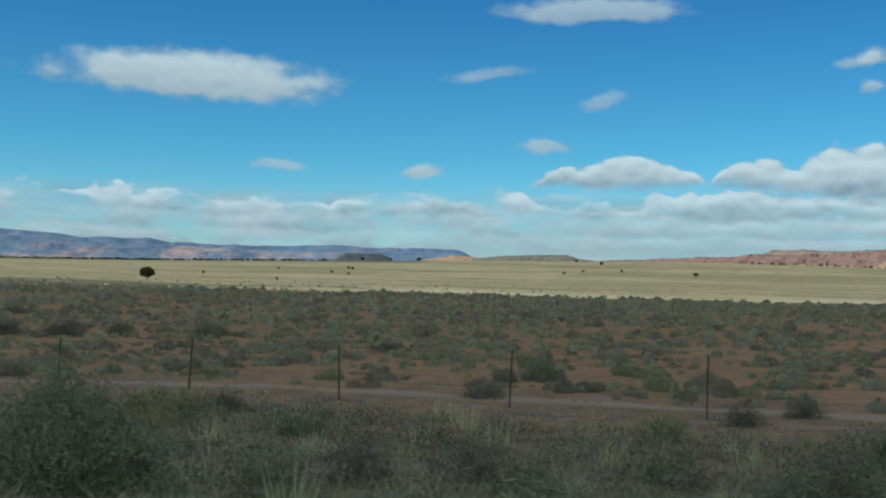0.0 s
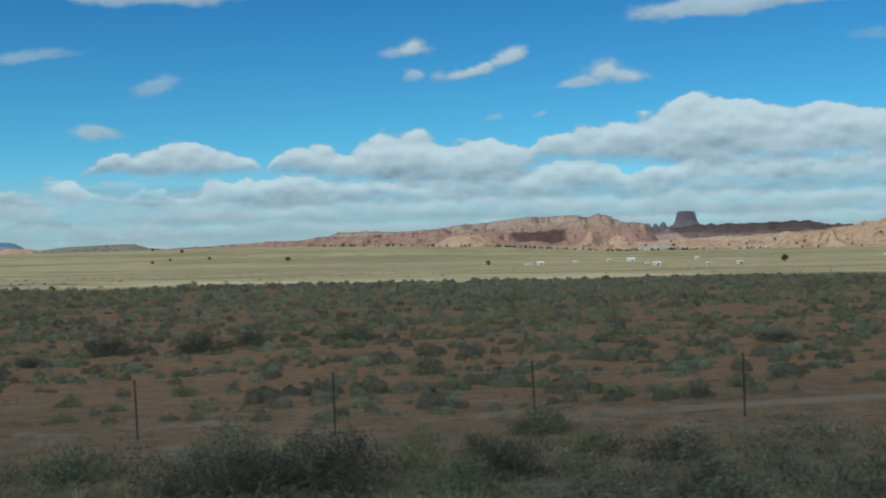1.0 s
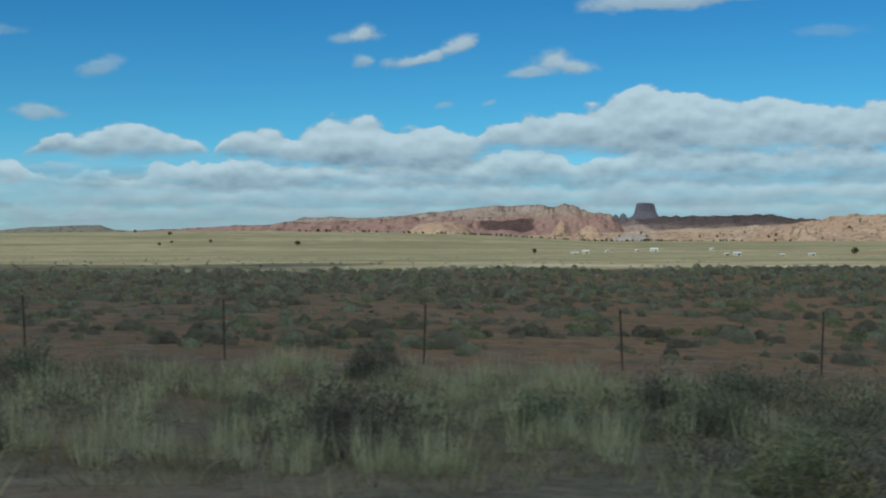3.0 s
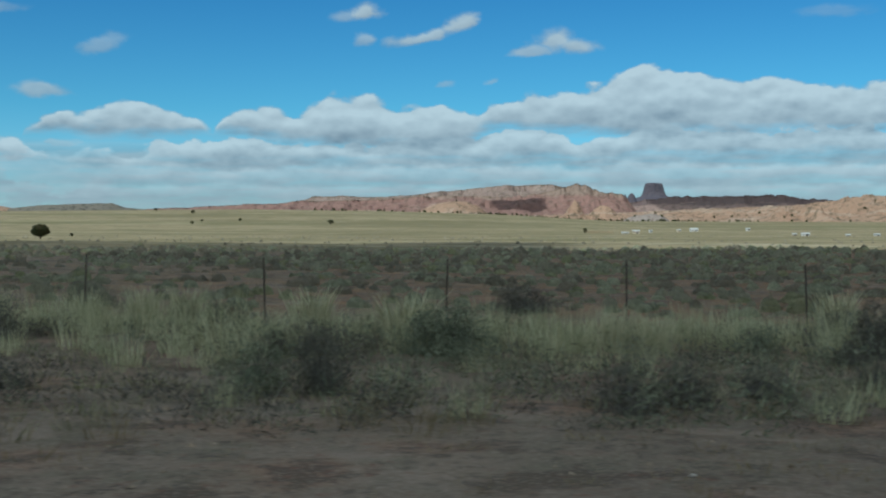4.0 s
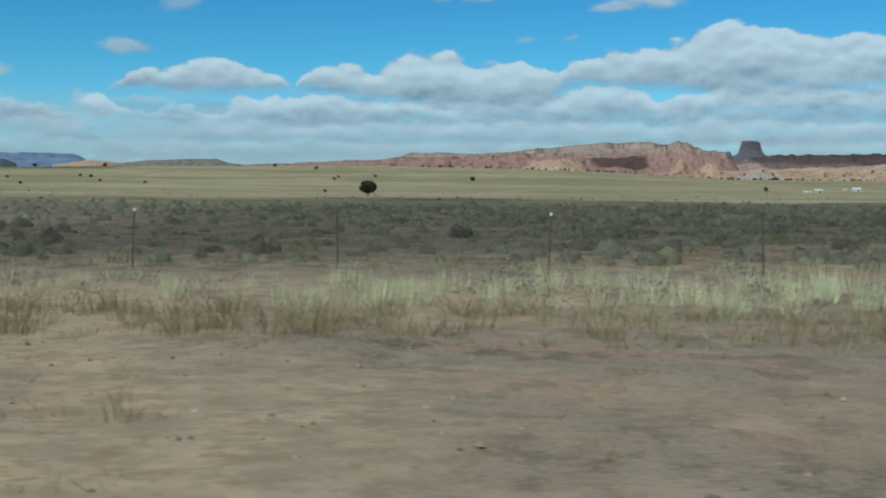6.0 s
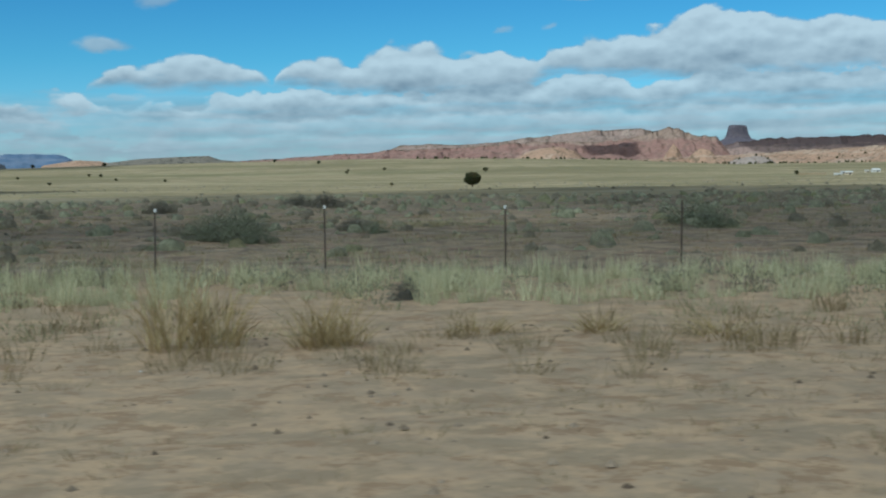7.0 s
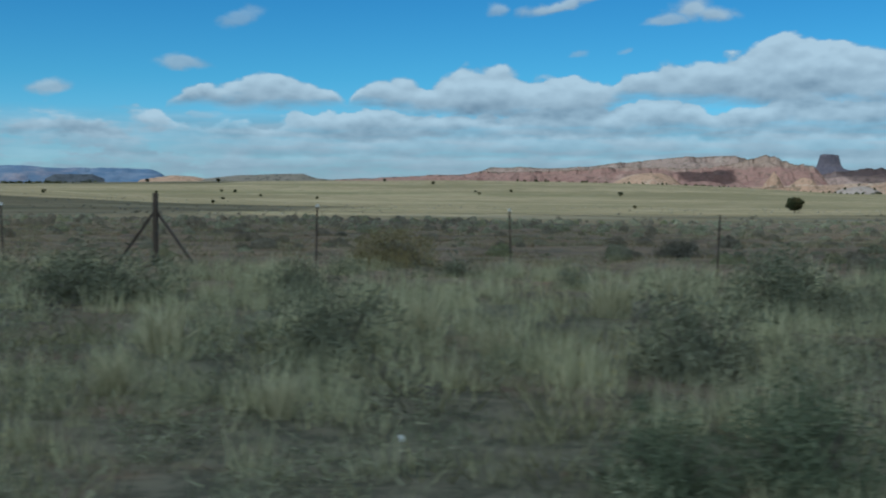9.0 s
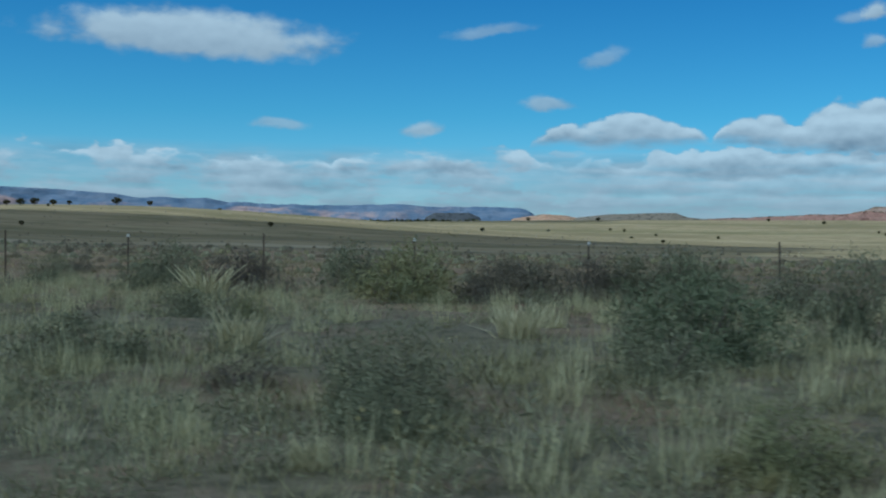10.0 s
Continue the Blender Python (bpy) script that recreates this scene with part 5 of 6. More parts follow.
bushes([("dark", -264.1, 17.4, 1.66, 0.79), ("sage", -261.0, 8.7, 1.26, 0.83), ("sage", -256.6, 21.0, 0.89, 0.94), ("sage", -257.0, 10.7, 0.97, 0.79), ("green", -255.1, 8.3, 0.87, 1.47),
        ("sage", -266.4, 20.5, 1.5, 0.9), ("rabbit", -260.0, 6.8, 0.49, 1.10)])
bushes([("sage", -272.2, 21.4, 1.55, 1.0), ("dark", -274.0, 20.8, 1.6, 0.95), ("grey", -275.6, 21.6, 1.7, 1.05), ("sage", -279.0, 21.2, 1.5, 1.1), ("dark", -281.2, 20.6, 1.6, 1.0), ("sage", -270.3, 18.9, 1.3, 0.9), ("sage", -283.4, 21.0, 1.6, 1.0)])
bushes([("sage", -269.1, 14.5, 1.05, 1.81), ("sage", -273.5, 21.0, 1.15, 1.45), ("dark", -270.5, 20.2, 1.05, 1.25), ("sage", -286.9, 21.4, 1.22, 0.80), ("sage", -276.0, 10.0, 1.07, 0.62),
        ("sage", -271.6, 7.4, 0.74, 0.86), ("dark", -273.8, 9.0, 0.76, 0.70), ("sage", -271.8, 19.3, 1.11, 1.03), ("dark", -275.9, 20.1, 1.00, 1.46)])
bushes([("rabbit", -277.2, 19.7, 2.17, 0.83), ("green", -270.4, 12.1, 1.57, 0.97), ("sage", -272.6, 21.0, 1.3, 1.25), ("dark", -266.6, 16.6, 1.7, 1.1),
        ("sage", -272.0, 8.2, 1.17, 0.94), ("rabbit", -268.9, 7.2, 0.82, 0.97), ("grey", -291.7, 27.9, 0.98, 0.89), ("sage", -276.4, 9.7, 1.09, 0.86), ("grey", -276.8, 24.0, 1.17, 1.29)])


CLUMPS = [leaf_mesh("grass_clump", np.concatenate([tuft(RNG, 170, 0.20, 1.0, 0.22, 0.014), tuft(RNG, 60, 0.24, 0.6, 0.6, 0.013)]), BLADE, YELLOW) for _ in range(3)]


def grass_clump(x, y, tall, wide=1.0, k=0):
    """A tall bunch of straw-coloured grass that stands by itself."""
    ob = tagged(new("grass_clump", CLUMPS[k % 3]), "tall pale straw-green bunch of grass on bare soil", "grass clump", "grass clumps")
    ob.matrix_basis = pose(x, y, ground_at(x, y) - 0.03, 0, 0, k * 77.0) @ Matrix.Diagonal((wide, wide, tall, 1))


def clumps(rows):
    for k, (x, y, tall, wide) in enumerate(rows):
        grass_clump(x, y, tall, wide, k)


clumps([(-56.4, 14.3, 0.76, 0.69), (-56.8, 14.1, 0.65, 0.63), (-54.4, 14.5, 0.67, 0.88)])
clumps([(-93.4, 11.0, 0.49, 0.90), (-96.5, 14.9, 0.43, 1.31), (-97.4, 15.3, 0.37, 1.10), (-101.5, 18.7, 0.56, 1.24), (-94.3, 18.0, 0.52, 0.86)])
clumps([(-117.6, 15.9, 0.72, 1.08), (-113.8, 21.3, 0.68, 1.13), (-114.5, 21.1, 0.66, 1.12), (-112.5, 17.4, 0.45, 0.88), (-117.1, 20.9, 0.66, 1.09),
        (-111.2, 16.1, 0.55, 0.82), (-115.6, 21.2, 0.66, 1.30), (-111.5, 20.6, 0.72, 1.59), (-109.8, 18.8, 0.74, 1.59), (-120.0, 15.1, 0.62, 0.90),
        (-118.9, 15.9, 0.60, 1.21), (-106.7, 17.3, 0.66, 0.88), (-106.1, 17.4, 0.54, 0.88), (-101.5, 23.3, 0.66, 1.58), (-101.3, 14.7, 0.49, 0.87),
        (-99.7, 14.2, 0.44, 0.84)])
clumps([(-123.8, 10.9, 0.45, 0.87), (-123.3, 12.0, 0.37, 0.91), (-122.5, 11.3, 0.35, 0.68), (-121.6, 11.8, 0.65, 1.04), (-121.1, 11.8, 0.63, 1.05), (-120.9, 10.8, 0.39, 0.83),
        (-119.3, 11.8, 0.71, 1.08), (-118.8, 12.2, 0.67, 1.12), (-122.8, 8.7, 0.35, 0.59), (-121.3, 7.9, 0.25, 0.55), (-122.1, 14.6, 0.49, 0.81), (-120.8, 22.7, 0.65, 1.45)])
clumps([(-136.6, 9.9, 0.55, 1.00), (-135.4, 13.2, 0.41, 0.65), (-135.1, 7.5, 0.79, 0.61), (-134.9, 7.5, 0.79, 0.68), (-134.4, 7.8, 0.33, 0.38), (-133.2, 10.6, 0.42, 1.05),
        (-132.8, 10.6, 0.45, 1.07), (-133.7, 11.7, 0.28, 0.95), (-137.2, 11.9, 0.34, 0.67), (-137.6, 11.5, 0.39, 0.74), (-139.4, 11.7, 0.35, 0.58)])
clumps([(-150.6, 16.1, 0.48, 0.83), (-151.8, 16.0, 0.39, 0.71), (-147.1, 19.0, 0.38, 0.94), (-149.6, 17.0, 0.45, 0.81), (-150.2, 17.8, 0.42, 0.85), (-148.8, 18.3, 0.39, 1.02)])
clumps([(-203.4, 9.6, 0.39, 0.33), (-203.2, 12.6, 0.42, 0.50), (-202.6, 12.6, 0.36, 0.50), (-199.3, 12.5, 0.37, 0.52)])
clumps([(-228.1, 7.3, 0.39, 0.47), (-227.8, 7.3, 0.39, 0.47), (-228.9, 7.2, 0.23, 0.32), (-228.7, 9.0, 0.26, 0.36)])
clumps([(-243.4, 11.4, 0.44, 0.73), (-241.5, 13.8, 0.53, 0.99), (-240.6, 15.9, 0.53, 1.02), (-245.6, 10.3, 0.42, 0.78), (-243.9, 7.7, 0.30, 0.51), (-242.6, 10.3, 0.34, 0.66),
        (-245.3, 8.3, 0.34, 0.57)])
clumps([(-259.0, 8.7, 0.32, 0.84), (-261.7, 19.4, 0.49, 0.97), (-259.4, 11.1, 0.34, 0.76), (-256.4, 8.6, 0.25, 0.56), (-259.2, 7.2, 0.28, 0.60), (-257.1, 8.0, 0.24, 0.53)])
clumps([(-275.2, 11.1, 0.44, 1.05), (-280.2, 17.7, 0.61, 1.87), (-273.0, 14.0, 0.42, 1.18), (-271.7, 6.5, 0.22, 0.54)])


WEED_CLUMP = leaf_mesh("weed_clump", np.concatenate([tuft(RNG, 70, 0.20, 0.95, 0.6, 0.010), tuft(RNG, 80, 0.30, 0.5, 1.1, 0.010)]), BLADE, GOLD)
for x, y, tall, wide in [(-192.6, 11.3, 0.95, 0.95), (-192.2, 11.5, 0.75, 0.9), (-191.2, 11.5, 0.6, 0.9), (-191.0, 11.7, 0.5, 0.8), (-189.6, 12.8, 0.25, 1.0), (-188.4, 12.4, 0.25, 0.9), (-187.2, 12.2, 0.3, 1.1), (-199.9, 9.8, 0.35, 1.3), (-199.2, 9.7, 0.32, 1.3), (-200.8, 9.3, 0.3, 1.0), (-198.4, 9.9, 0.3, 1.2)]:
    ob = tagged(new("weed_clump", WEED_CLUMP), "spiky yellow-brown clump of dry weeds on sand", "weeds", "weed clumps")
    ob.matrix_basis = pose(x, y, ground_at(x, y) - 0.03, 0, 0, x * 57.0) @ Matrix.Diagonal((wide, wide, tall, 1))


def roadside_brush():
    """The rest of the bushes between the road and the fence."""
    rng = np.random.default_rng(21)
    rows = [((-80, 6), (8.6, 19.5), 0.20, ("sage", "dark", "sage", "dark", "rabbit"), 0.6, 1.2), ((-138, -80), (10.8, 19.5), 0.09, ("dark", "dark", "sage"), 0.7, 1.35),
            ((-292, -224), (8.2, 21.5), 0.06, ("sage", "sage", "sage", "sage", "rabbit"), 0.6, 1.1), ((-238, -174), (13.5, 21), 0.03, ("sage", "dark"), 0.5, 0.9)]
    for x, y, d, kinds, low, high in rows:
        xs, ys = scatter(rng, x, y, d, 0.38, 7.0, 4)
        for a, b in zip(xs, ys):
            bush(kinds[int(rng.integers(0, len(kinds)))], float(a), float(b), float(rng.uniform(low, high)), float(rng.uniform(0.8, 1.15)))


roadside_brush()


def mound_shapes(rng, kinds, lobes, rings, sides, leaves, length, width):
    """Shapes of low bushy mounds: a few soft domes run together, with fine sprays all over. Gives bodies, sprays and the faces of a body."""
    v, f = core_dome(1.0, 1.0, rings, sides)
    bodies, sprays = [], []
    for _ in range(kinds):
        body, spray = [], []
        for k in range(lobes):
            at = rng.normal(size=2) * (0.0 if k == 0 else 0.24) * (1.35, 1.0)
            r, h = (0.36, 0.34) if k == 0 else (rng.uniform(0.18, 0.32), rng.uniform(0.16, 0.30))
            j = v * rng.uniform(0.85, 1.15, (len(v), 1)) * (r * 0.97, r * 0.97 * rng.uniform(0.8, 1.1), h * 0.95)
            j = np.where(v[:, 2:3] < 0.01, j * (1, 1, 0) - (0, 0, 0.06), j)
            body.append(j + (at[0], at[1], 0.0))
            spray.append(leaf_dome(rng, leaves, r * 1.10, h * 1.08, length, width, 0.6, 0.82) + (at[0], at[1], 0.0))
        bodies.append(np.concatenate(body)[None])
        sprays.append(np.concatenate(spray))
    faces = np.concatenate([f + k * len(v) for k in range(lobes)])
    return bodies, sprays, faces


def mounds(name, label, mat, rng, xs, ys, low, high, lobes, rings, sides, leaves, length, width):
    """Low bushy mounds strewn over the ground, joined into one mesh."""
    bodies, sprays, f = mound_shapes(rng, 10, lobes, rings, sides, leaves, length, width)
    state = rng.bit_generator.state
    body = strewn(bodies, xs, ys, rng, low, high, (0.75, 1.3))
    rng.bit_generator.state = state
    tips = strewn(sprays, xs, ys, rng, low, high, (0.75, 1.3))
    k = bodies[0].shape[1]
    a = (f[None] + (np.arange(len(body)) * k)[:, None, None]).reshape(-1, 4)
    b = (QUAD[None] + (np.arange(len(tips)) * 4)[:, None, None]).reshape(-1, 4) + body.size // 3
    ob = new(name, mesh_from(name, np.concatenate([body.reshape(-1, 3), tips.reshape(-1, 3)]), np.concatenate([a, b]), [mat], True))
    return tagged(ob, label, "shrubs", kind="stuff")


def range_brush():
    """The low brush of the open range beyond the fence; thinner towards the west."""
    rng = np.random.default_rng(31)

    def thinned(x, y, density, size, seed, west=0.7):
        xs, ys = scatter(rng, x, y, density, 0.40, size, seed)
        keep = rng.random(len(xs)) < np.interp(xs, [-182, -160, -95, -60], [0.30 * west, 0.75 * west, 0.4 + 0.5 * west, 1.0])
        return xs[keep], ys[keep]

    for mat, name, label, share, seed, west in ((RANGE_SAGE, "sagebrush_range", "scattered grey-green sagebrush on red soil", 1.1, 1, 0.6), (RANGE_DARK, "dark_range_brush", "scattered dark twiggy brush on red soil", 0.6, 2, 1.0),
                                                (RANGE_GREEN, "rabbitbrush_range", "scattered yellow-green rabbitbrush on red soil", 0.36, 3, 0.3)):
        xs, ys = thinned((-310, 25), (24.8, 52), 0.62 * share, 5.0, seed, west)
        size = rng.random(len(xs)) < 0.78
        mounds(name, label, mat, rng, xs[size], ys[size], 0.3, 0.72, 2, 2, 7, 22, 0.065, 0.019)
        mounds(name, label, mat, rng, xs[~size], ys[~size], 0.6, 1.1, 3, 3, 8, 60, 0.062, 0.016)
        fx, fy = thinned((-360, 60), (52, 84), 0.56 * share, 9.0, seed, west)
        mounds(name, label, mat, rng, fx, fy, 0.35, 1.15, 2, 2, 5, 4, 0.12, 0.04)
        fx, fy = thinned((-420, 70), (84, 118), 0.46 * share, 9.0, seed, west)
        mounds(name, label, mat, rng, fx, fy, 0.5, 1.35, 1, 2, 6, 4, 0.13, 0.05)
    xs, ys = band(rng, [((-130, 10), (24, 55), 0.5, 0.40), ((-300, -130), (23, 60), 2.2, 0.36)], 6.0, 6)
    plants("range_grass", "short dry grass between the brush", "grass", DRY, LOW_TUFTS, TRI, xs, ys, rng, 0.6, 1.3)
    xs, ys = band(rng, [((-330, -150), (23, 48), 0.9, 0.38), ((-350, -150), (48, 90), 0.45, 0.38)], 7.0, 19)
    plants("low_herbs", "low grey-green herbs on the open range", "grass", COVER, COVER_TUFTS, TRI, xs, ys, rng, 0.6, 1.5)
    xs, ys = scatter(rng, (-600, 300), (125, 430), 0.012, 0.42, 40.0, 9)
    mounds("plain_brush", "small bushes far out on the grassland", RANGE_DARK, rng, xs, ys, 0.4, 1.1, 1, 2, 6, 4, 0.2, 0.09)
    az, d = np.radians(-48.0 + 23.0 * rng.beta(1.0, 1.7, 800)), rng.uniform(1820, 2150, 800)
    mounds("far_juniper_belt", "dark belt of junipers along the far edge of the plain", JUNIPER, rng, -134 + d * np.sin(az), d * np.cos(az), 5, 11, 1, 2, 5, 4, 0.2, 0.09)


range_brush()


# ============================ junipers ============================
def juniper_parts(seed, leaves, length, width):
    """A round juniper of one metre: trunk with limbs, and a crown of small sprays."""
    rng = np.random.default_rng(seed)
    bm = bmesh.new()
    for k in range(6):
        lean = Vector((rng.normal() * 0.16, rng.normal() * 0.16, rng.uniform(0.45, 0.75))) if k else Vector((0.02, 0.0, 0.5))
        r0 = 0.05 if k == 0 else 0.026
        start = Vector((0, 0, -0.04 if k == 0 else 0.10 + 0.03 * k))
        rings = []
        for t in np.linspace(0, 1, 5):
            c = start + lean * float(t) + Vector((0.03 * math.sin(4 * t + k), 0.03 * math.cos(5 * t + k), 0)) * float(t)
            rings.append([bm.verts.new(c + Vector((math.cos(a), math.sin(a), 0)) * r0 * (1 - 0.75 * float(t))) for a in np.linspace(0, 2 * math.pi, 7)[:-1]])
        for a, b in zip(rings[:-1], rings[1:]):
            for i in range(6):
                bm.faces.new((a[i], a[(i + 1) % 6], b[(i + 1) % 6], b[i]))
    trunk = bpy.data.meshes.new("trunk")
    bm.to_mesh(trunk), bm.free()
    trunk.materials.append(BARK)
    clumps = []
    count = 110 if leaves > 2000 else 44
    for k in range(count):
        d = unit(rng.normal(size=3))
        d = d / (np.abs(d) ** 3.0).sum() ** (1 / 3.0)
        c = d * (0.40, 0.40, 0.33) * rng.uniform(0.25, 1.0) ** 0.4 + (0, 0, 0.53)
        clump = leaf_dome(rng, leaves // count, 0.14, 0.12, length, width, 0.6, 0.3)
        clumps.append(clump + c - (0, 0, 0.06))
    crown = leaf_mesh("crown", np.concatenate(clumps), QUAD, JUNIPER)
    return trunk, crown


TREES = [juniper_parts(3, 9900, 0.055, 0.032), juniper_parts(4, 900, 0.10, 0.06), juniper_parts(5, 900, 0.10, 0.06)]


def juniper(x, y, size, wide=1.0, kind=1, label="dark green juniper tree far out on the grassland"):
    trunk, crown = TREES[kind]
    ob = tagged(new("juniper_tree"), label, "tree", "junipers on the plain")
    ob.matrix_basis = pose(x, y, ground_at(x, y), 0, 0, (x * 37) % 360) @ Matrix.Diagonal((size * wide, size * wide, size, 1))
    for name, me in (("trunk", trunk), ("crown", crown)):
        p = new(name, me)
        p.parent = ob
    return ob


juniper(-195.5, 257.2, 3.75, 1.05, 0, "round dark juniper tree alone on pale grassland")
for x, y, h in [(-842, 1640, 6), (-538, 1028, 3.4), (-560, 1061, 3), (-722, 1587, 6), (-426, 616, 2), (-593, 981, 2.6), (-504, 1655, 5),
                (-321, 1018, 3), (-202, 1009, 4.5), (-223, 368, 1.2), (-471, 863, 2.4), (-344, 332, 1.2), (-423, 394, 1.6), (-300, 1137, 3.4)]:
    juniper(x, y, h, 1.15, 1 + int(h) % 2)
for az, d, h in [(-38.7, 520, 4.6), (-37.2, 525, 3.2), (-34.0, 560, 2.2), (-32.8, 570, 2.0), (-31.7, 580, 2.2), (-31.3, 590, 2.0), (-41.5, 500, 3.4), (-42.3, 505, 4.2), (-42.9, 498, 4.0),
                 (-43.5, 500, 3.2), (-40.8, 510, 2.6), (-44.2, 500, 3.6)]:
    juniper(-268 + d * math.sin(radians(az)), d * math.cos(radians(az)), 0.78 * h, 1.2, 1 + int(d) % 2)
for x, y, h in [(-587, 358, 1.3), (-512, 263, 1.5), (-465, 320, 1.9), (-410, 777, 2.2), (-413, 1467, 5), (-332, 1115, 2.6)]:
    juniper(x, y, h, 1.15, 1 + int(h) % 2)


def foot_junipers():
    """Dark specks of junipers strewn over the slickrock at the foot of the ridge."""
    rng = np.random.default_rng(8)
    az = np.concatenate([rng.uniform(-1, 21, 110), rng.uniform(20, 34, 60), rng.uniform(-8, 12, 130)])
    d = np.concatenate([rng.uniform(2180, 2620, 110), rng.uniform(2180, 2700, 60), rng.normal(2230, 22, 130)])
    xs, ys = -41 + d * np.sin(np.radians(az)), d * np.cos(np.radians(az))
    bpy.context.view_layer.update()
    graph = bpy.context.evaluated_depsgraph_get()
    zs = []
    for x, y in zip(xs, ys):
        hit, place, *_ = scene.ray_cast(graph, Vector((x, y, 500.0)), Vector((0, 0, -1)))
        zs.append(place.z if hit else 20.0)
    t = [leaf_dome(rng, 40, 2.6, 4.2, 2.0, 1.1, 0.4) for _ in range(4)]
    leaves = strewn(t, xs, ys, rng, 0.4, 1.15)
    count = len(leaves) // 40
    # strewn() groups by template, so lift each tree by its own ground
    flat = leaves.reshape(count, 40, 4, 3)
    mid = flat[..., :2].mean(axis=(1, 2))
    near = np.argmin(((mid[:, None] - np.stack([xs, ys], -1)[None]) ** 2).sum(-1), axis=1)
    flat[..., 2] += (np.array(zs)[near] - ground_z(xs, ys)[near])[:, None, None]
    ob = new("foot_junipers", leaf_mesh("foot_junipers", flat.reshape(-1, 4, 3), QUAD, JUNIPER))
    tagged(ob, "dark junipers strewn over the slickrock", "trees", kind="stuff")


foot_junipers()


# ============================ homestead on the plain ============================
WALL = material("pale_siding", lambda n, p: n.mix(n.noise(p, 0.8), (0.42, 0.40, 0.36), (0.62, 0.60, 0.56)), 0.8)
TAN = material("tan_siding", lambda n, p: n.mix(n.noise(p, 0.8), (0.40, 0.33, 0.24), (0.50, 0.42, 0.31)), 0.8)
ROOF = material("pale_sheet_roof", lambda n, p: n.mix(n.noise(p, 0.6), (0.34, 0.34, 0.33), (0.58, 0.57, 0.55)), 0.6)
DARK = material("dark_glass_and_doors", lambda n, p: n.mix(n.noise(p, 2.0), (0.03, 0.035, 0.04), (0.08, 0.07, 0.06)), 0.3)
PLANK = material("weathered_planks", lambda n, p: n.mix(n.noise(p, 1.5), (0.22, 0.15, 0.09), (0.34, 0.25, 0.16)), 0.9)


def box(name, size, at, mat, parent, bevel=0.02):
    bm = bmesh.new()
    r = bmesh.ops.create_cube(bm, size=1.0)
    for v in r["verts"]:
        v.co = Vector((v.co.x * size[0] + at[0], v.co.y * size[1] + at[1], v.co.z * size[2] + at[2]))
    if bevel:
        bmesh.ops.bevel(bm, geom=bm.edges[:], offset=bevel, segments=1, affect="EDGES")
    return part(name, bm, mat, parent)


def gable(name, w, d, low, high, mat, parent):
    bm = bmesh.new()
    pts = [(-w / 2, -d / 2, low), (w / 2, -d / 2, low), (w / 2, d / 2, low), (-w / 2, d / 2, low), (-w / 2, 0, high), (w / 2, 0, high)]
    v = [bm.verts.new(p) for p in pts]
    for f in ((0, 1, 5, 4), (2, 3, 4, 5), (0, 4, 3), (1, 2, 5), (3, 2, 1, 0)):
        bm.faces.new([v[i] for i in f])
    return part(name, bm, mat, parent)


def house(x, y, w, d, h, wall=None, turn=0.0, label="white single-storey house with a pale sheet roof"):
    ob = tagged(new("house"), label, "house", "houses on the plain")
    w, d, h = w * 0.74, d * 0.74, h * 0.8
    ob.matrix_basis = pose(x, y, ground_at(x, y), 0, 0, turn)
    wall = wall or WALL
    box("wall", (w, d, h + 0.3), (0, 0, h / 2 - 0.15), wall, ob)
    gable("roof", w + 0.4, d + 0.4, h + 0.003, h + 0.22 * d, ROOF, ob)
    box("door", (0.85, 0.06, h * 0.78), (w * 0.12, -d / 2 - 0.02, h * 0.39), DARK, ob)
    for k in (-0.3, 0.34):
        box("window", (w * 0.13, 0.06, h * 0.36), (w * k, -d / 2 - 0.02, h * 0.6), DARK, ob)
    return ob


house(68.8, 836, 7.0, 6, 1.9)
house(38.2, 481, 4.0, 2.8, 1.3, label="small white mobile home with a pale roof")
house(34.6, 484, 2.0, 2.0, 1.1, TAN, 8, "small tan shed beside a mobile home")
house(-1.5, 655, 5.0, 4, 1.7, TAN, -6, "low tan house with a pale roof")
house(-8.0, 652, 5.0, 2.2, 0.9, label="long low white trailer beside a house")
house(128.9, 922, 3.8, 3.4, 1.6, label="small white house standing alone")
house(25.0, 760, 2.8, 2.8, 1.3, label="small white outbuilding on the plain")
house(49.0, 790, 3, 3, 1.3, TAN, 5, "small tan outbuilding on the plain")
house(62.0, 500, 2.4, 2.0, 0.9, label="low white trailer on the plain")
house(76.0, 505, 3.4, 2.2, 1.0, label="low white mobile home on the plain")
for x, y, w, tan in [(215, 620, 5, 0), (250, 760, 4, 1), (300, 830, 4, 0), (285, 690, 3, 0), (330, 760, 5, 0), (365, 900, 5, 1), (390, 820, 4, 0), (275, 930, 4, 0)]:
    house(x, y, w, 3.2, 1.4, TAN if tan else WALL, (x * 7) % 30 - 15, "small tan house in the settlement" if tan else "small white house in the settlement")


def plank_fence(x, y, length, turn):
    """A low plank corral: posts and rails."""
    ob = tagged(new("corral_fence"), "long low fence of weathered planks", "fence")
    ob.matrix_basis = pose(x, y, ground_at(x, y), 0, 0, turn)
    n = int(length / 2.4)
    for i in range(n + 1):
        box("post", (0.14, 0.14, 1.7), (-length / 2 + i * length / n, 0, 0.6), PLANK, ob, 0.0)
    for h in (0.4, 0.8, 1.2):
        box("rail", (length, 0.05, 0.2), (0, -0.1, h), PLANK, ob, 0.0)


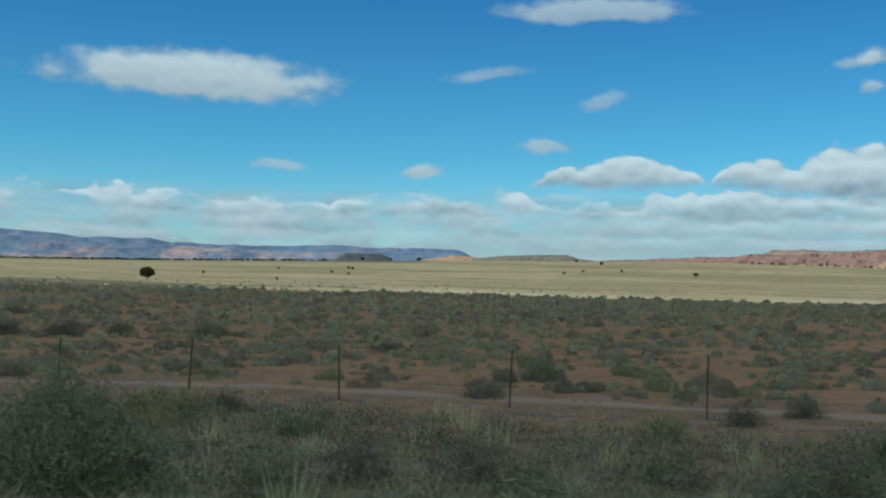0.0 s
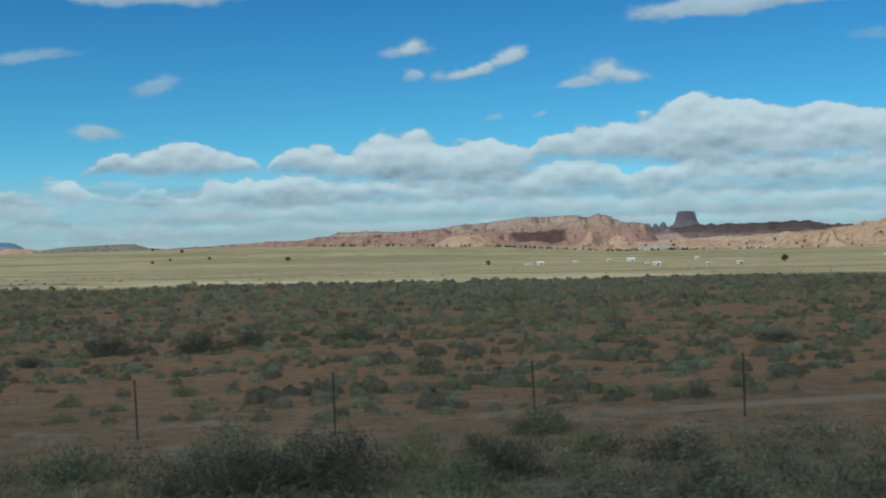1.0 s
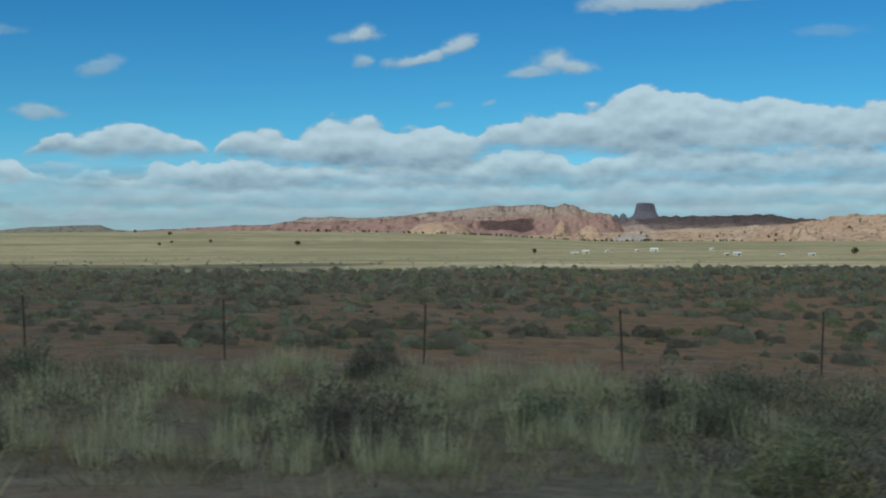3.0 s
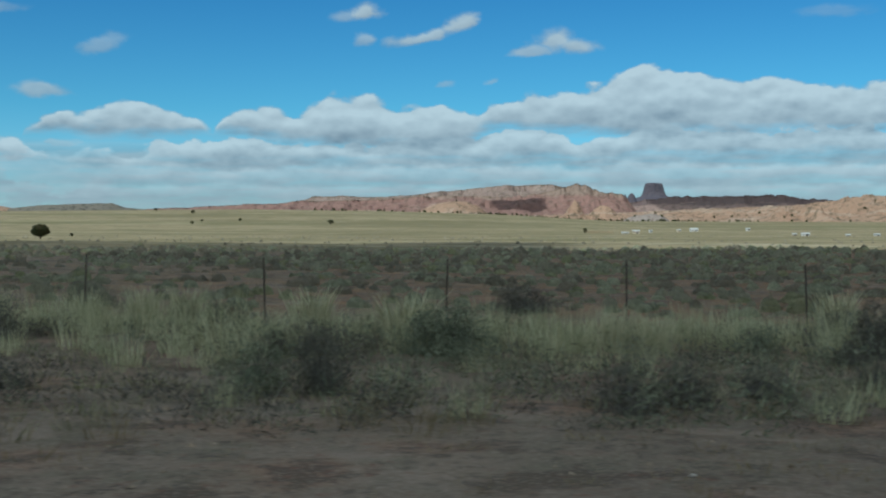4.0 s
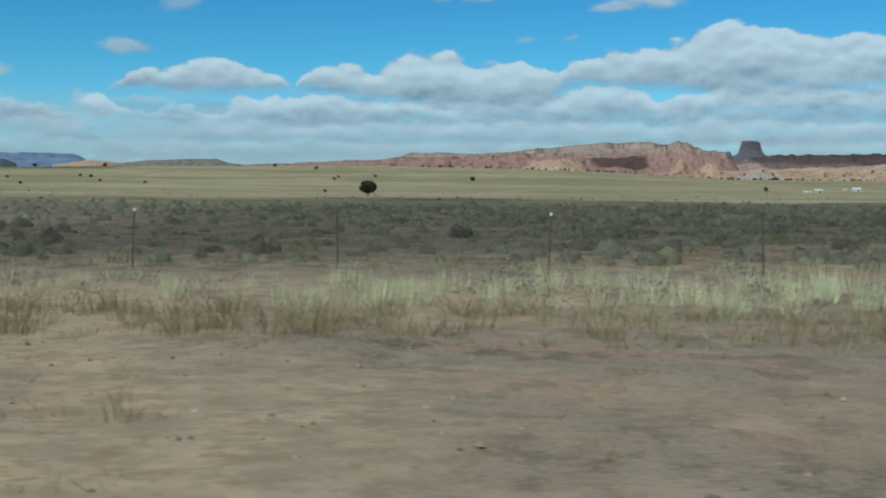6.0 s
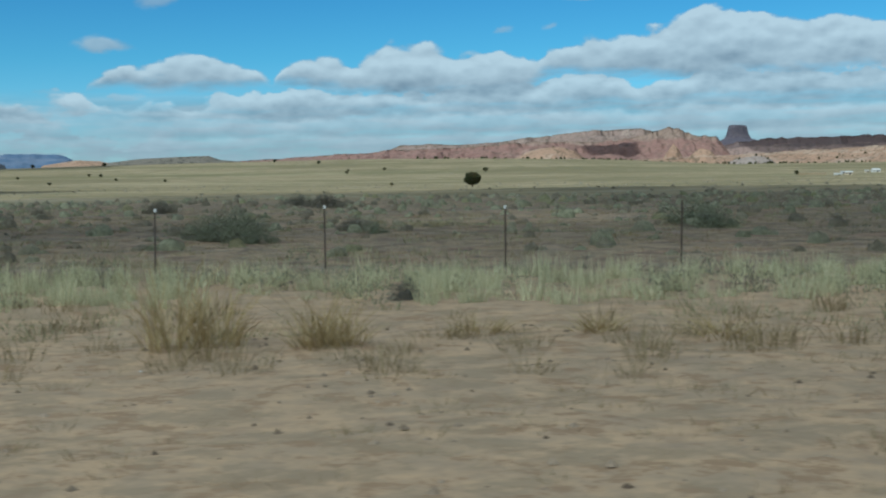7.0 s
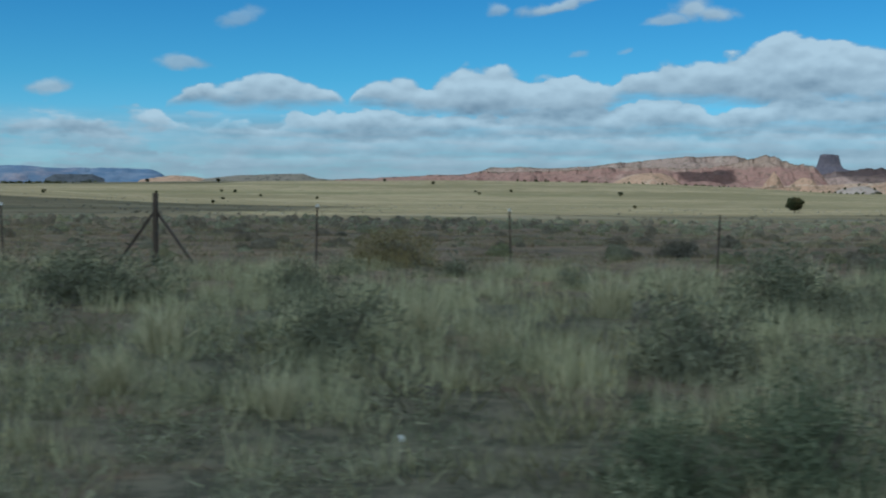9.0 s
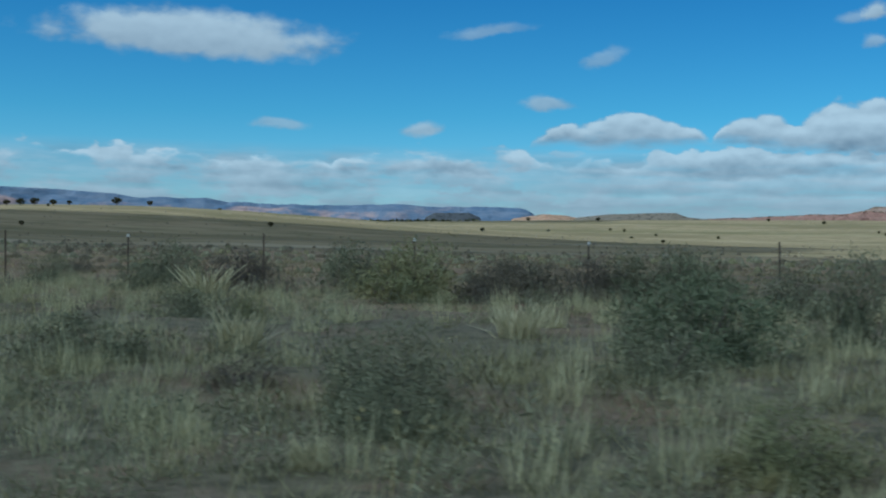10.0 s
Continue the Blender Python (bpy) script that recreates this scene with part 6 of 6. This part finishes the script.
plank_fence(104.0, 508, 14, 3)
plank_fence(-22.0, 650, 14, -4)
juniper(96.0, 510, 3.6, 0.9, 1, "dark tree beside a plank fence")
juniper(-30.0, 652, 3.0, 0.9, 2, "dark tree beside a tan house")


# ============================ small things by the road ============================
def lump(name, label, category, x, y, size, mat, seed, lift=0.0, squash=0.6, jag=0.5):
    bm = bmesh.new()
    bmesh.ops.create_icosphere(bm, subdivisions=3, radius=1.0)
    for v in bm.verts:
        k = 1 + jag * noise.fractal(v.co * 1.7 + Vector((seed, 0, 0)), 1.0, 2.0, 4)
        v.co = Vector((v.co.x * size * k, v.co.y * size * 0.7 * k, v.co.z * size * squash * k))
    ob = part(name, bm, mat, None, smooth=True)
    ob.matrix_basis = pose(x, y, ground_at(x, y) + size * squash * 0.6 + lift, 0, 0, seed * 40)
    return tagged(ob, label, category)


PLASTIC = material("white_plastic", lambda n, p: n.mix(n.noise(p, 8.0), (0.66, 0.68, 0.7), (0.85, 0.86, 0.87)), 0.4, None, 0.5)
STONE = material("pale_stone", lambda n, p: n.mix(n.noise(p, 6.0), (0.36, 0.31, 0.26), (0.55, 0.5, 0.44)), 0.9)
lump("plastic_bag", "crumpled white plastic bag caught in the brush", "litter", -152.9, 22.9, 0.17, PLASTIC, 1.0, 0.30, 0.5, 0.8)
lump("plastic_bag", "torn white plastic bag on bare soil", "litter", -94.9, 8.2, 0.05, PLASTIC, 2.0, 0.0, 0.9, 0.7)
lump("plastic_cup", "crushed white cup in the grass", "litter", -243.0, 7.2, 0.022, PLASTIC, 3.0, 0.03, 0.9, 0.3)
rng_s = random.Random(9)
for _ in range(34):
    sx, sy = rng_s.uniform(-235, -84), rng_s.uniform(6.3, 11.0)
    lump("stone", "small pale stone on bare soil", "stone", sx, sy, rng_s.uniform(0.02, 0.045), STONE, rng_s.uniform(0, 9), 0.0, 0.6, 0.4)


def clods():
    """Crumbs of dry soil and pebbles over the bare ground."""
    rng = np.random.default_rng(14)
    rows = [((-240, -216), (5.0, 12.5), 5.0, 0.40), ((-216, -170), (4.6, 13.5), 11.0, 0.38), ((-170, -78), (5.0, 12.5), 6.0, 0.40), ((-290, -240), (5.6, 9.0), 2.0, 0.42), ((-60, 4), (19, 26), 1.5, 0.45)]
    xs, ys = band(rng, rows, 2.5, 19)
    shapes = []
    for _ in range(5):
        v = np.array([(1, 0, 0), (0, 1, 0), (-1, 0, 0), (0, -1, 0), (0, 0, 0.8), (0, 0, -0.4)]) * rng.uniform(0.6, 1.3, (6, 3)) * 0.035
        shapes.append(v[np.array([(0, 1, 4, 4), (1, 2, 4, 4), (2, 3, 4, 4), (3, 0, 4, 4)])] + (0, 0, 0.022))
    tri = np.array([[0, 1, 2]])
    leaves = strewn(shapes, xs, ys, rng, 0.3, 1.2)
    f = (tri[None] + (np.arange(len(leaves)) * 4)[:, None, None]).reshape(-1, 3)
    ob = new("soil_clods", mesh_from("soil_clods", leaves.reshape(-1, 3), f, [CLOD]))
    tagged(ob, "crumbs of dry soil and small pebbles", "soil clods", kind="stuff")


CLOD = material("dry_clods", lambda n, p: n.mix(n.span(n.noise(p, 3.0), 0.40, 0.60), (0.13, 0.095, 0.065), (0.33, 0.255, 0.18)), 0.95)
clods()


def marker_post():
    """A slim roadside marker on the shoulder."""
    ob = tagged(new("marker_post"), "slim grey roadside marker post on the shoulder", "marker post")
    ob.matrix_basis = pose(-17.4, 3.9, ground_at(-17.4, 3.9), 0, 3, 10)
    box("shaft", (0.07, 0.02, 1.5), (0, 0, 0.6), STEEL, ob, 0.004)
    box("reflector", (0.065, 0.012, 0.12), (0, -0.018, 1.22), WHITE, ob, 0.002)


marker_post()


def fallen_branch(x, y, length, turn, seed):
    bm = bmesh.new()
    rings = []
    for i in range(9):
        t = i / 8
        c = Vector((length * (t - 0.5), 0.08 * math.sin(t * 5 + seed), 0.05 + 0.04 * math.sin(3 * t)))
        rings.append([bm.verts.new(c + Vector((0, math.cos(a), math.sin(a))) * 0.014 * (1.15 - t * 0.8)) for a in np.linspace(0, 2 * math.pi, 7)[:-1]])
    for a, b in zip(rings[:-1], rings[1:]):
        for i in range(6):
            bm.faces.new((a[i], a[(i + 1) % 6], b[(i + 1) % 6], b[i]))
    ob = part("fallen_branch", bm, STONE)
    ob.matrix_basis = pose(x, y, ground_at(x, y), 0, 0, turn)
    tagged(ob, "bleached fallen branch on bare soil", "branch")


fallen_branch(-196.3, 13.0, 1.0, 6, 1)
fallen_branch(-123.4, 10.6, 0.5, -10, 2)
fallen_branch(-264.0, 16.0, 0.8, 20, 3)


def brace_post():
    """A heavy fence post propped by two slanting braces."""
    ob = tagged(new("brace_post"), "dark fence post propped by two slanting braces", "fence post")
    z = float(fence_z(-250.0))
    ob.matrix_basis = pose(-250.0, FENCE_Y + 0.08, z)
    box("post", (0.09, 0.09, 1.75), (0, 0, 0.52), STEEL, ob, 0.01)
    for s in (-1, 1):
        bm = bmesh.new()
        a, b, w = Vector((s * 0.05, 0, 1.0)), Vector((s * 0.85, 0, -0.1)), 0.035
        quad = [(a, -w), (a, w), (b, w), (b, -w)]
        vs = [[bm.verts.new(p + Vector((0, d, dz))) for p, d in quad] for dz in (-w, w)]
        for f in ((0, 1, 2, 3),):
            bm.faces.new([vs[0][i] for i in f]), bm.faces.new([vs[1][i] for i in reversed(f)])
        for i in range(4):
            bm.faces.new((vs[0][i], vs[1][i], vs[1][(i + 1) % 4], vs[0][(i + 1) % 4]))
        part("brace", bm, STEEL, ob)


brace_post()
